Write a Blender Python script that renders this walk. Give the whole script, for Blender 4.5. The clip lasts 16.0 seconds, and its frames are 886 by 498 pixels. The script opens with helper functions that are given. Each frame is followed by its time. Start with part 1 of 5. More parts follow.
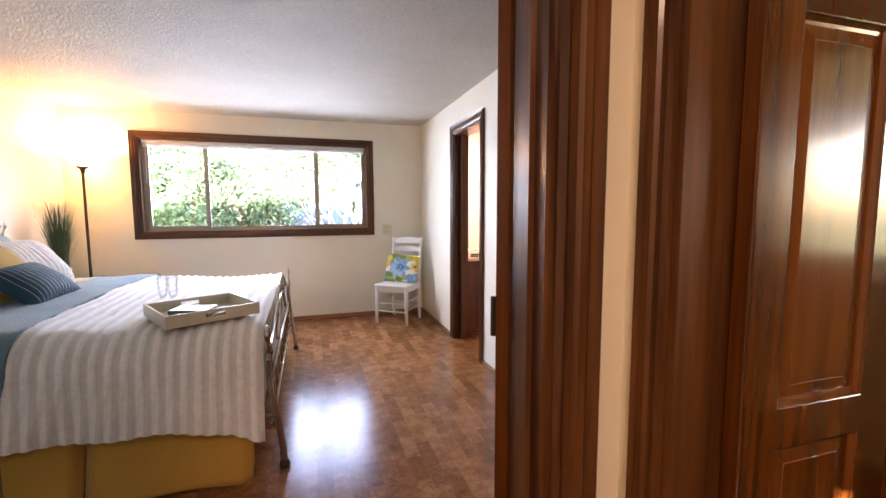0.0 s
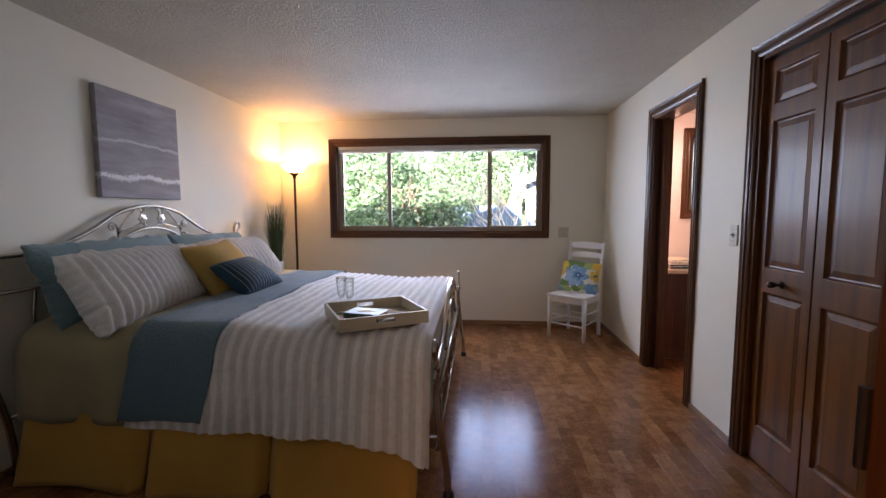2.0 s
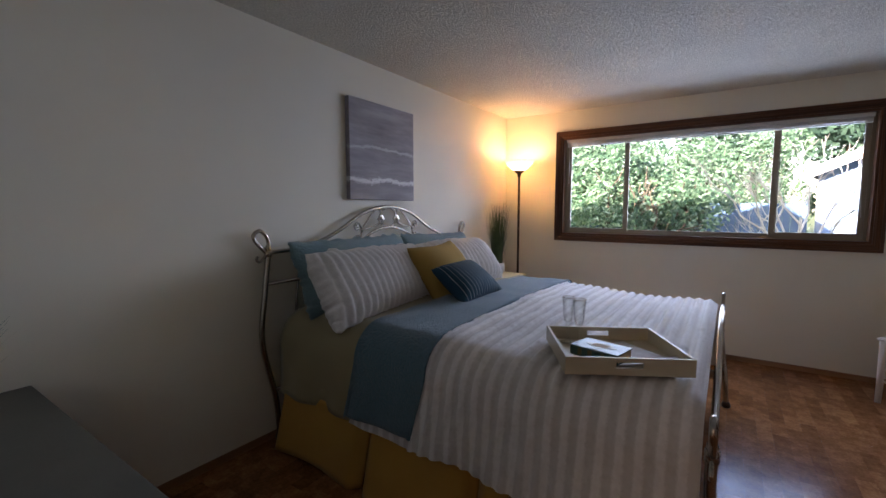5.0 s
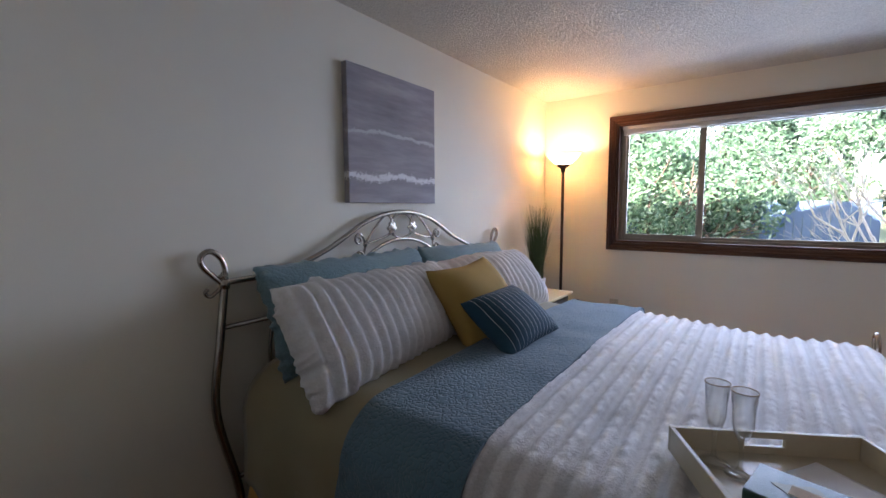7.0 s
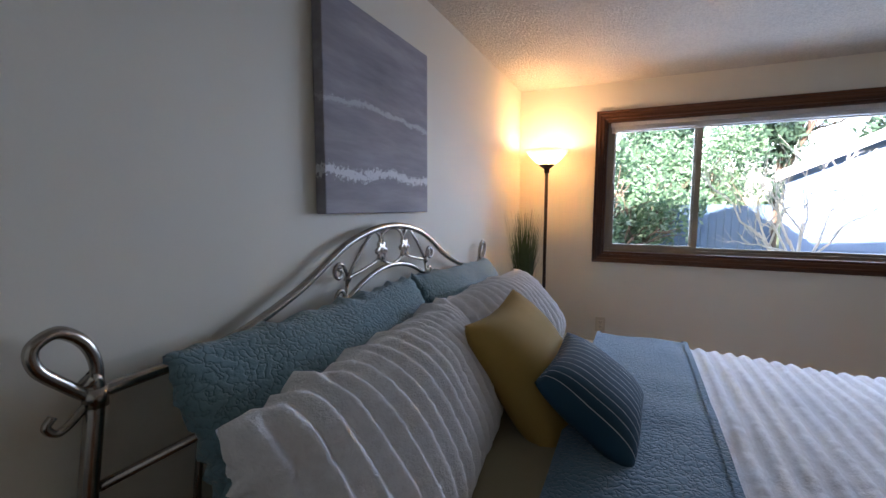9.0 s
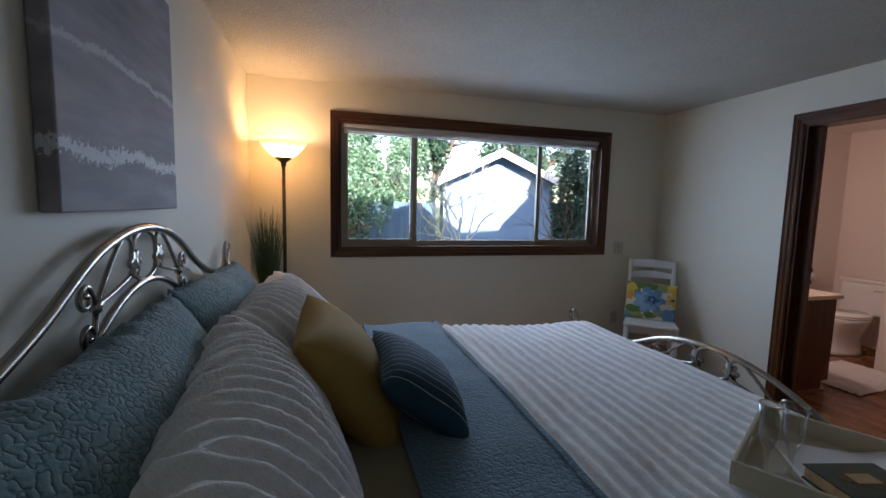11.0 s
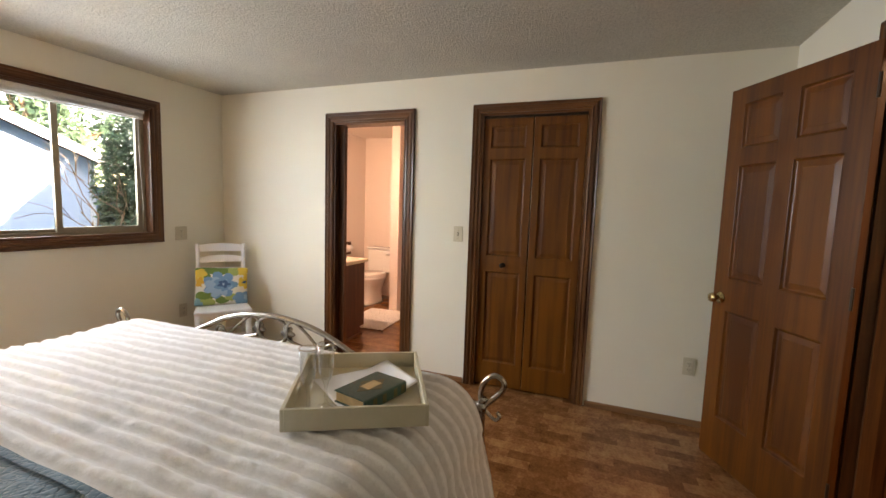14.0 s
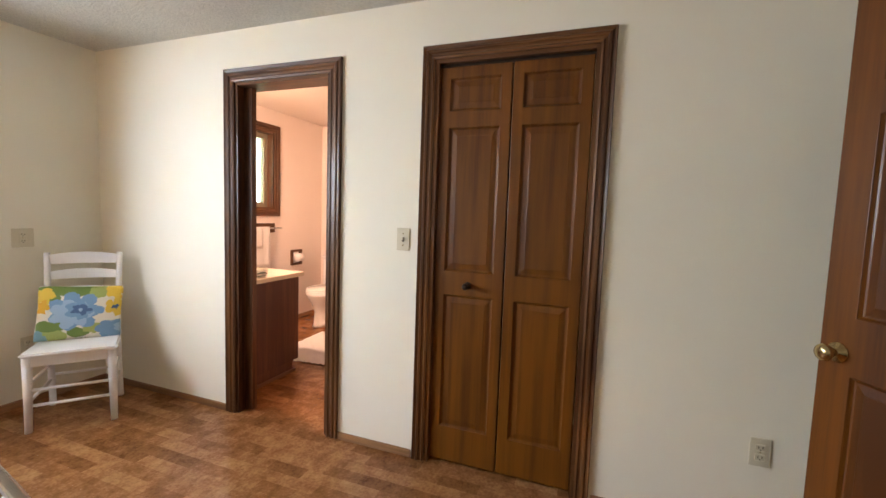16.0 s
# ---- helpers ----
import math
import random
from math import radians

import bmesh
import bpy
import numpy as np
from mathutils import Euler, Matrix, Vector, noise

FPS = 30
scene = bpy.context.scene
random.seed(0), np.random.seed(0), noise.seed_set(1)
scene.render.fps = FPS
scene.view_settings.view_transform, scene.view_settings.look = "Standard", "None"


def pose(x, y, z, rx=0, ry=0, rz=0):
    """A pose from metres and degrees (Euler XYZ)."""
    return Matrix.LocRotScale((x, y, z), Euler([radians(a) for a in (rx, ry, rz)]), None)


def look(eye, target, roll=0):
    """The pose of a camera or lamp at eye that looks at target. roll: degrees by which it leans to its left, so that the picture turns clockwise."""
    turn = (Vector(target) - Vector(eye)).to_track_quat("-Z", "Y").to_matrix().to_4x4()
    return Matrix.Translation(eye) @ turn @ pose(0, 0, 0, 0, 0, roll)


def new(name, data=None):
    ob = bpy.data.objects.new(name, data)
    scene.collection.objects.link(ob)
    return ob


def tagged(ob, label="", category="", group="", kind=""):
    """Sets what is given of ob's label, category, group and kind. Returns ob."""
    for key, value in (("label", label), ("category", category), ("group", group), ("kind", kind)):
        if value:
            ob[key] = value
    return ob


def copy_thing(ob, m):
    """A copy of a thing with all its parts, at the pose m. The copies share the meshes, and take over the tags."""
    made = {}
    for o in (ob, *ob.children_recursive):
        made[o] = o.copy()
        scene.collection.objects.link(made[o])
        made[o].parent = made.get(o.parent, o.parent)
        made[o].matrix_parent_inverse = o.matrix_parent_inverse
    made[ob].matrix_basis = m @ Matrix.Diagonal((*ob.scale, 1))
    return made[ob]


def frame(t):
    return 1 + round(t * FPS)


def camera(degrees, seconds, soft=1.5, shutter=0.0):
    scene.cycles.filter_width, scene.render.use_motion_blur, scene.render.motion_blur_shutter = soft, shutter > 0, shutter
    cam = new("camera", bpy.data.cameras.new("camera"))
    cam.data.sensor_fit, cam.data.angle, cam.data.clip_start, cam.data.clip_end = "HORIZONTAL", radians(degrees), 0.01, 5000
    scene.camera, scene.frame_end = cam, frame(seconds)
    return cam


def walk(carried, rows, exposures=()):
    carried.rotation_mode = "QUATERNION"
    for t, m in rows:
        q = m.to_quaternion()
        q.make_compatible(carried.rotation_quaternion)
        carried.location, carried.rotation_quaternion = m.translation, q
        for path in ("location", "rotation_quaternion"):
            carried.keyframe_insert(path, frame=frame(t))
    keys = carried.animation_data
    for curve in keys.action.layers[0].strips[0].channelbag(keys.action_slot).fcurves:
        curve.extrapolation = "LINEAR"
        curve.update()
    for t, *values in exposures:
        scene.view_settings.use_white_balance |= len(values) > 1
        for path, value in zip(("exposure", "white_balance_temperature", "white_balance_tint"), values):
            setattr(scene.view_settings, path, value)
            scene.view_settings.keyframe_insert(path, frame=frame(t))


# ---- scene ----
cam = camera(92.7, 16.0)
PATH = [
    (0, (2.325, -5.198, 1.293), (2.925, -3.299, 1.108), -0.2),
    (0.5, (2.305, -5.097, 1.291), (2.672, -3.139, 1.115), -0.1),
    (1, (2.291, -5.029, 1.29), (2.469, -3.045, 1.111), -0.1),
    (1.5, (2.287, -4.925, 1.285), (2.296, -2.933, 1.106), -0.2),
    (2, (2.301, -4.812, 1.287), (2.133, -2.827, 1.112), -0.2),
    (2.5, (2.296, -4.718, 1.275), (1.946, -2.756, 1.105), -0.1),
    (3, (2.264, -4.633, 1.285), (1.725, -2.714, 1.115), -0.1),
    (3.5, (2.233, -4.566, 1.294), (1.513, -2.707, 1.129), -0.1),
    (4, (2.213, -4.513, 1.31), (1.332, -2.725, 1.142), 0.0),
    (4.5, (2.174, -4.469, 1.311), (1.165, -2.75, 1.142), 0.1),
    (5, (2.126, -4.42, 1.312), (1.01, -2.77, 1.128), 0.0),
    (7.5, (1.445, -3.599, 1.377), (0.252, -2.005, 1.188), -0.3),
    (8, (1.226, -3.447, 1.401), (0.08, -1.82, 1.213), -0.2),
    (10.5, (0.592, -3.44, 1.408), (0.725, -1.455, 1.203), 1.0),
    (11, (0.53, -3.425, 1.417), (1.073, -1.511, 1.212), 1.4),
    (11.5, (0.535, -3.431, 1.398), (1.461, -1.669, 1.203), 1.6),
    (12, (0.541, -3.446, 1.401), (1.781, -1.889, 1.206), 1.7),
    (12.5, (0.558, -3.478, 1.395), (2.058, -2.169, 1.202), 2.0),
    (13, (0.581, -3.486, 1.381), (2.275, -2.44, 1.192), 2.1),
    (13.5, (0.605, -3.474, 1.372), (2.41, -2.632, 1.182), 2.1),
    (14, (0.654, -3.444, 1.354), (2.511, -2.726, 1.157), 1.9),
    (14.5, (0.817, -3.438, 1.28), (2.685, -2.741, 1.119), 1.8),
    (15, (1.068, -3.447, 1.283), (2.936, -2.75, 1.124), 1.9),
    (15.5, (1.389, -3.39, 1.299), (3.257, -2.696, 1.127), 1.9),
    (16, (1.717, -3.347, 1.292), (3.584, -2.649, 1.127), 2.0),
]

EXPOSURES = [(0, 4.50, 8050, 36), (0.5, 4.05, 7950, 37), (1.0, 3.75, 7850, 37), (1.5, 3.50, 7750, 37), (2.5, 2.98, 7550, 36), (3.5, 2.46, 7430, 34), (5, 2.75, 7180, 34), (7.5, 3.15, 6800, 34), (8.2, 3.10, 6800, 34),
             (10.3, 2.35, 6520, 24), (11, 2.20, 6620, 24), (11.8, 2.57, 6560, 25), (12.5, 3.65, 7300, 25), (13.5, 3.86, 10100, 26), (14.5, 4.03, 10200, 29), (16, 4.34, 9250, 29)]
walk(cam, [(t, look(eye, target, roll)) for t, eye, target, roll in PATH], EXPOSURES)

# ---- world and large lights ----
world = bpy.data.worlds.new("sky")
scene.world = world
world.use_nodes = True
wn = world.node_tree.nodes
sky = wn.new("ShaderNodeTexSky")
sky.sky_type = "NISHITA"
sky.sun_disc = False
SUN_AZ, SUN_EL = radians(187), radians(19)
sky.sun_elevation, sky.sun_rotation = SUN_EL, SUN_AZ
world.node_tree.links.new(sky.outputs[0], wn["Background"].inputs[0])
wn["Background"].inputs[1].default_value = 0.15


def lamp(name, kind, energy, color, place, target=None, **more):
    data = bpy.data.lights.new(name, kind)
    data.energy, data.color = energy, color
    for key, value in more.items():
        if key == "size":
            data.size = value
        if key == "size_y":
            data.shape, data.size_y = "RECTANGLE", value
        if key == "spread":
            data.spread = value
        if key == "angle":
            data.angle = value
        if key == "radius":
            data.shadow_soft_size = value
    ob = new(name, data)
    ob.matrix_world = look(place, target) if target else pose(*place)
    return ob


sun_way = Vector((math.sin(SUN_AZ) * math.cos(SUN_EL), math.cos(SUN_AZ) * math.cos(SUN_EL), math.sin(SUN_EL)))
lamp("sun", "SUN", 5.0, (1.0, 0.975, 0.94), tuple(sun_way * 30), (0, 0, 0), angle=radians(0.5))
lamp("torchiere_bulb", "POINT", 1.85, (1.0, 0.66, 0.34), (0.262, -0.227, 1.80), radius=0.04)
# area lamp without a fixture, added to brighten the bath
lamp("bath_vanity_light", "AREA", 2.2, (1.0, 0.79, 0.67), (3.95, -0.62, 2.05), (4.9, -0.7, 0.9), size=0.6, size_y=0.15)
# unseen lamp added overhead to brighten hall and entry
lamp("hall_ceiling_light", "AREA", 1.2, (1.0, 0.8, 0.6), (2.1, -5.9, 2.3), (2.1, -5.9, 0), size=0.4)
# area lamps added outside the window, standing in for light from the sky
for x in (1.06, 1.83, 2.60):
    lamp("window_daylight", "AREA", 2.6, (0.47, 0.69, 0.97), (x, 0.34, 1.62), (x + 0.36, -1.5, 0.90), size=0.78, size_y=0.90, spread=radians(155))

# ---- materials ----


def nodes_of(name):
    m = bpy.data.materials.new(name)
    m.use_nodes = True
    nt = m.node_tree
    return m, nt, nt.nodes["Principled BSDF"]


def node(nt, kind, **values):
    n = nt.nodes.new(kind)
    for key, value in values.items():
        n.inputs[key].default_value = value
    return n


def ramp(nt, source, *stops):
    r = nt.nodes.new("ShaderNodeValToRGB")
    while len(r.color_ramp.elements) < len(stops):
        r.color_ramp.elements.new(0.5)
    for e, (p, c) in zip(r.color_ramp.elements, stops):
        e.position, e.color = p, (*c, 1)
    nt.links.new(source, r.inputs[0])
    return r


def coords(nt, scale=(1, 1, 1), turn=(0, 0, 0)):
    tc = nt.nodes.new("ShaderNodeTexCoord")
    mp = nt.nodes.new("ShaderNodeMapping")
    mp.inputs["Scale"].default_value = scale
    mp.inputs["Rotation"].default_value = turn
    nt.links.new(tc.outputs["Object"], mp.inputs[0])
    return mp.outputs[0]


def noise_tex(nt, vector, scale, detail=4.0, rough=0.55):
    n = node(nt, "ShaderNodeTexNoise", Scale=scale, Detail=detail, Roughness=rough)
    nt.links.new(vector, n.inputs["Vector"])
    return n.outputs["Fac"]


def add_bump(nt, bsdf, height, strength, distance=0.01, before=None):
    b = node(nt, "ShaderNodeBump", Strength=strength, Distance=distance)
    nt.links.new(height, b.inputs["Height"])
    if before:
        nt.links.new(before, b.inputs["Normal"])
    nt.links.new(b.outputs[0], bsdf.inputs["Normal"])
    return b.outputs[0]


def scaled(c, k):
    return tuple(min(1.0, v * k) for v in c)


def surface(name, color, rough=0.6, metal=0.0, spread=0.12, scale=6.0, fine=90.0, bump=0.15, dist=0.004, sheen=0.0, coat=0.0, cells=False):
    """A plain stuff with variation at two scales and fine relief."""
    m, nt, b = nodes_of(name)
    at = coords(nt)
    big, small = noise_tex(nt, at, scale), noise_tex(nt, at, fine, 3)
    mix = node(nt, "ShaderNodeMath")
    mix.operation = "MULTIPLY_ADD"
    mix.inputs[1].default_value = 0.35
    nt.links.new(small, mix.inputs[0])
    nt.links.new(big, mix.inputs[2])
    r = ramp(nt, mix.outputs[0], (0.35, scaled(color, 1 - spread)), (0.95, scaled(color, 1 + spread)))
    nt.links.new(r.outputs[0], b.inputs["Base Color"])
    b.inputs["Roughness"].default_value, b.inputs["Metallic"].default_value = rough, metal
    b.inputs["Sheen Weight"].default_value, b.inputs["Coat Weight"].default_value = sheen, coat
    if cells:
        v = node(nt, "ShaderNodeTexVoronoi", Scale=fine)
        nt.links.new(at, v.inputs["Vector"])
        small = v.outputs["Distance"]
    if bump:
        add_bump(nt, b, small, bump, dist)
    return m


def wood_stuff(name, dark, light, axis, rough=0.36, coat=0.2, island=0.16):
    """Stained, varnished wood with its grain along one axis."""
    m, nt, b = nodes_of(name)
    stretch = [1.0, 1.0, 1.0]
    stretch[axis] = 0.045
    at = coords(nt, stretch)
    grain, broad = noise_tex(nt, at, 55, 5, 0.65), noise_tex(nt, at, 13, 4, 0.6)
    mix = node(nt, "ShaderNodeMath")
    mix.operation = "MULTIPLY_ADD"
    mix.inputs[1].default_value = 0.5
    nt.links.new(grain, mix.inputs[0])
    nt.links.new(broad, mix.inputs[2])
    info = nt.nodes.new("ShaderNodeObjectInfo")
    shift = node(nt, "ShaderNodeMath")
    shift.operation = "MULTIPLY_ADD"
    shift.inputs[1].default_value = island
    nt.links.new(info.outputs["Random"], shift.inputs[0])
    centre = node(nt, "ShaderNodeMath")
    centre.operation = "SUBTRACT"
    centre.inputs[1].default_value = island / 2
    nt.links.new(mix.outputs[0], centre.inputs[0])
    nt.links.new(centre.outputs[0], shift.inputs[2])
    r = ramp(nt, shift.outputs[0], (0.58, dark), (0.76, tuple(0.5 * (p + q) for p, q in zip(dark, light))), (0.94, light))
    nt.links.new(r.outputs[0], b.inputs["Base Color"])
    b.inputs["Roughness"].default_value, b.inputs["Coat Weight"].default_value = rough, coat
    b.inputs["Coat Roughness"].default_value = 0.12
    b.inputs["Specular IOR Level"].default_value = 0.32
    add_bump(nt, b, grain, 0.12, 0.002)
    return m


def stipple_stuff():
    """Sprayed ceiling: coarse grains of plaster, with the shade of the small pits between them put into the colour."""
    m, nt, b = nodes_of("stippled_ceiling")
    at = coords(nt)
    grain, patch = noise_tex(nt, at, 85, 3, 0.6), noise_tex(nt, at, 3.0, 3)
    c = (0.61, 0.575, 0.49)
    r = ramp(nt, grain, (0.36, scaled(c, 0.88)), (0.52, c), (0.70, scaled(c, 1.07)))
    tone = ramp(nt, patch, (0.3, (0.92, 0.92, 0.92)), (0.7, (1, 1, 1)))
    mix = nt.nodes.new("ShaderNodeMix"); mix.data_type, mix.blend_type = "RGBA", "MULTIPLY"
    mix.inputs[0].default_value = 1.0
    nt.links.new(r.outputs[0], mix.inputs[6]); nt.links.new(tone.outputs[0], mix.inputs[7])
    nt.links.new(mix.outputs[2], b.inputs["Base Color"])
    b.inputs["Roughness"].default_value = 0.7
    add_bump(nt, b, grain, 0.7, 0.014)
    return m


TRIM_D, TRIM_L = (0.045, 0.014, 0.005), (0.17, 0.066, 0.022)
DOOR_D, DOOR_L = (0.086, 0.024, 0.003), (0.182, 0.057, 0.006)
TRIM = [wood_stuff("trim_wood_" + a, TRIM_D, TRIM_L, i) for i, a in enumerate("xyz")]
DOOR = [wood_stuff("door_wood_" + a, DOOR_D, DOOR_L, i, 0.42, 0.12) for i, a in enumerate("xyz")]
REDDOOR = wood_stuff("red_door_wood", (0.075, 0.019, 0.002), (0.165, 0.047, 0.004), 2, 0.4, 0.12)
HALLWOOD = wood_stuff("glossy_hall_door_wood", (0.070, 0.018, 0.003), (0.185, 0.055, 0.010), 2, 0.2, 0.7)
WINDOW_WOOD = [wood_stuff("window_wood_" + a, (0.05, 0.018, 0.008), (0.15, 0.06, 0.024), i, 0.4, 0.2) for i, a in enumerate("xyz")]
BASE = [wood_stuff("baseboard_wood_" + a, (0.16, 0.07, 0.03), (0.34, 0.17, 0.08), i, 0.4) for i, a in enumerate("xyz")]
VANITY = wood_stuff("vanity_wood", (0.07, 0.022, 0.012), (0.15, 0.055, 0.03), 2, 0.35)
WALL = surface("wall_paint", (0.80, 0.75, 0.62), 0.6, spread=0.03, scale=1.5, fine=160, bump=0.08, dist=0.003)
BATHWALL = surface("bath_paint", (0.80, 0.70, 0.64), 0.6, spread=0.03, scale=1.5, fine=160, bump=0.08, dist=0.003)
CEIL = stipple_stuff()
WHITEPAINT = surface("white_paint", (0.80, 0.79, 0.77), 0.4, spread=0.04, bump=0.05)
IVORY = surface("ivory_plastic", (0.62, 0.55, 0.40), 0.35, spread=0.03, bump=0.0)
DARKSLOT = surface("dark_slot", (0.03, 0.025, 0.02), 0.6, spread=0.1, bump=0.0)
ALU = surface("tan_aluminium", (0.30, 0.25, 0.18), 0.4, 0.3, spread=0.08, bump=0.05)
BLIND = surface("blind_white", (0.66, 0.64, 0.60), 0.5, spread=0.04, bump=0.0)
PEWTER = surface("brushed_pewter", (0.42, 0.38, 0.33), 0.25, 1.0, spread=0.15, scale=14, bump=0.05)
OLDGILT = surface("dulled_gilt", (0.10, 0.085, 0.03), 0.4, 0.3, spread=0.3, fine=150, bump=0.1)
BRASS = surface("aged_brass", (0.62, 0.46, 0.24), 0.2, 1.0, spread=0.1, bump=0.02)
CHROME = surface("chrome", (0.75, 0.75, 0.75), 0.1, 1.0, spread=0.03, bump=0.0)
BRONZE = surface("dark_bronze", (0.045, 0.03, 0.022), 0.35, 0.6, spread=0.15, bump=0.03)
SHEET = surface("sage_sheet", (0.30, 0.25, 0.14), 0.85, spread=0.08, scale=4, fine=400, bump=0.12, sheen=0.2)
MUSTARD_SKIRT = surface("mustard_skirt_cotton", (0.52, 0.275, 0.048), 0.85, spread=0.08, scale=4, fine=500, bump=0.15, sheen=0.2)
MUSTARD = surface("mustard_cotton", (0.40, 0.245, 0.058), 0.9, spread=0.1, scale=6, fine=420, bump=0.2)
PORCELAIN = surface("porcelain", (0.85, 0.83, 0.80), 0.12, spread=0.02, bump=0.0, coat=0.5)
COUNTER = surface("cream_counter", (0.72, 0.62, 0.48), 0.25, spread=0.06, fine=200, bump=0.03)
TERRY = surface("white_terry", (0.82, 0.79, 0.76), 0.95, spread=0.06, fine=300, bump=0.5, dist=0.006, sheen=0.3)
RUGW = surface("white_shag", (0.84, 0.80, 0.76), 0.95, spread=0.08, fine=90, bump=0.9, dist=0.02, sheen=0.4)
TRAYW = surface("ivory_tray_paint", (0.55, 0.485, 0.35), 0.4, spread=0.06, scale=12, bump=0.08)
PAPER = surface("white_napkin", (0.84, 0.82, 0.80), 0.85, spread=0.03, fine=300, bump=0.15)
BOOKGREEN = surface("green_book_cloth", (0.016, 0.06, 0.042), 0.35, spread=0.2, fine=300, bump=0.2)
GILT = surface("gilt", (0.34, 0.22, 0.10), 0.35, 0.5, spread=0.2, fine=150, bump=0.1)
PAGES = surface("page_block", (0.50, 0.32, 0.15), 0.7, spread=0.2, scale=60, fine=300, bump=0.2)
POT = surface("white_pot", (0.78, 0.76, 0.72), 0.3, spread=0.04, bump=0.02)
GRASSBLADE = surface("artificial_grass", (0.045, 0.075, 0.02), 0.5, spread=0.4, scale=20, bump=0.0)
CREAMCLOTH = surface("cream_cloth", (0.74, 0.62, 0.38), 0.85, spread=0.06, fine=300, bump=0.15)
DRESSER = surface("dark_dresser_paint", (0.09, 0.09, 0.075), 0.4, spread=0.15, bump=0.06)
LAWN = surface("lawn", (0.10, 0.13, 0.04), 0.9, spread=0.4, scale=1.2, fine=60, bump=0.6, dist=0.02)
# blue-grey siding, its blue deepened to carry the tint of its shaded parts
SIDING = surface("blue_grey_shed_siding", (0.15, 0.255, 0.42), 0.65, spread=0.05, scale=3, bump=0.1)
SHEDBLUE = surface("grey_blue_paint", (0.20, 0.27, 0.36), 0.6, spread=0.08, scale=3, bump=0.1)
SHEDTRIM = surface("white_fascia", (0.80, 0.78, 0.74), 0.5, spread=0.05, bump=0.05)
ROOFING = surface("grey_shingle", (0.20, 0.20, 0.21), 0.9, spread=0.25, scale=8, fine=40, bump=0.5)
# fence boards: the blue of their shade is put into the base colour
FENCEW = surface("shade_blue_fence", (0.085, 0.16, 0.26), 0.9, spread=0.25, scale=5, bump=0.3)
# pale bark, lightened further in place of the sunlight it doesn't get
BARKPALE = surface("pale_bark", (0.68, 0.63, 0.55), 0.85, spread=0.2, scale=20, bump=0.4)
BARK = surface("dark_bark", (0.12, 0.085, 0.06), 0.9, spread=0.3, scale=20, bump=0.6)


def leaf_stuff(name, a, b_, gloss=0.45):
    m, nt, b = nodes_of(name)
    g = nt.nodes.new("ShaderNodeNewGeometry")
    # the whitish last stop puts sunlit highlights into the hedge leaves' colour
    r = ramp(nt, g.outputs["Random Per Island"], (0.0, a), (0.7, b_), (1.0, tuple(0.22 + 1.1 * v for v in b_) if gloss < 0.5 else scaled(b_, 1.5)))
    nt.links.new(r.outputs[0], b.inputs["Base Color"])
    b.inputs["Roughness"].default_value = gloss
    t = nt.nodes.new("ShaderNodeBsdfTranslucent")
    nt.links.new(r.outputs[0], t.inputs[0])
    mix = nt.nodes.new("ShaderNodeMixShader")
    mix.inputs[0].default_value = 0.35
    nt.links.new(b.outputs[0], mix.inputs[1])
    nt.links.new(t.outputs[0], mix.inputs[2])
    nt.links.new(mix.outputs[0], nt.nodes["Material Output"].inputs[0])
    return m


LEAF = leaf_stuff("hedge_leaf", (0.045, 0.12, 0.065), (0.17, 0.30, 0.165))
CONIFER = leaf_stuff("conifer_leaf", (0.02, 0.055, 0.035), (0.06, 0.12, 0.075), 0.55)


def pane_stuff(name, ior):
    """Thin glass: clear, with a faint mirror gloss."""
    m, nt, b = nodes_of(name)
    clear = nt.nodes.new("ShaderNodeBsdfTransparent")
    clear.inputs[0].default_value = (0.95, 0.97, 0.97, 1)
    gloss = nt.nodes.new("ShaderNodeBsdfGlossy")
    gloss.inputs["Roughness"].default_value = 0.02
    fres = node(nt, "ShaderNodeFresnel", IOR=ior)
    mix = nt.nodes.new("ShaderNodeMixShader")
    nt.links.new(fres.outputs[0], mix.inputs[0])
    nt.links.new(clear.outputs[0], mix.inputs[1])
    nt.links.new(gloss.outputs[0], mix.inputs[2])
    nt.links.new(mix.outputs[0], nt.nodes["Material Output"].inputs[0])
    return m


def flute_stuff():
    """Thin blown glass: clear face on, glossy towards its rims."""
    m, nt, b = nodes_of("flute_glass")
    clear = nt.nodes.new("ShaderNodeBsdfTransparent")
    clear.inputs[0].default_value = (0.985, 0.99, 0.985, 1)
    gloss = nt.nodes.new("ShaderNodeBsdfGlossy")
    gloss.inputs["Roughness"].default_value = 0.02
    edge = node(nt, "ShaderNodeLayerWeight", Blend=0.22)
    mix = nt.nodes.new("ShaderNodeMixShader")
    nt.links.new(edge.outputs["Facing"], mix.inputs[0])
    nt.links.new(clear.outputs[0], mix.inputs[1])
    nt.links.new(gloss.outputs[0], mix.inputs[2])
    nt.links.new(mix.outputs[0], nt.nodes["Material Output"].inputs[0])
    return m


PANE, GLASS = pane_stuff("window_glass", 1.35), flute_stuff()


def shade_stuff():
    """Frosted glass that lets the bulb's light glow through."""
    m, nt, b = nodes_of("frosted_shade")
    t = nt.nodes.new("ShaderNodeBsdfTranslucent")
    t.inputs[0].default_value = (1.0, 0.88, 0.70, 1)
    b.inputs["Base Color"].default_value = (0.85, 0.75, 0.6, 1)
    b.inputs["Roughness"].default_value = 0.4
    mix = nt.nodes.new("ShaderNodeMixShader")
    mix.inputs[0].default_value = 0.8
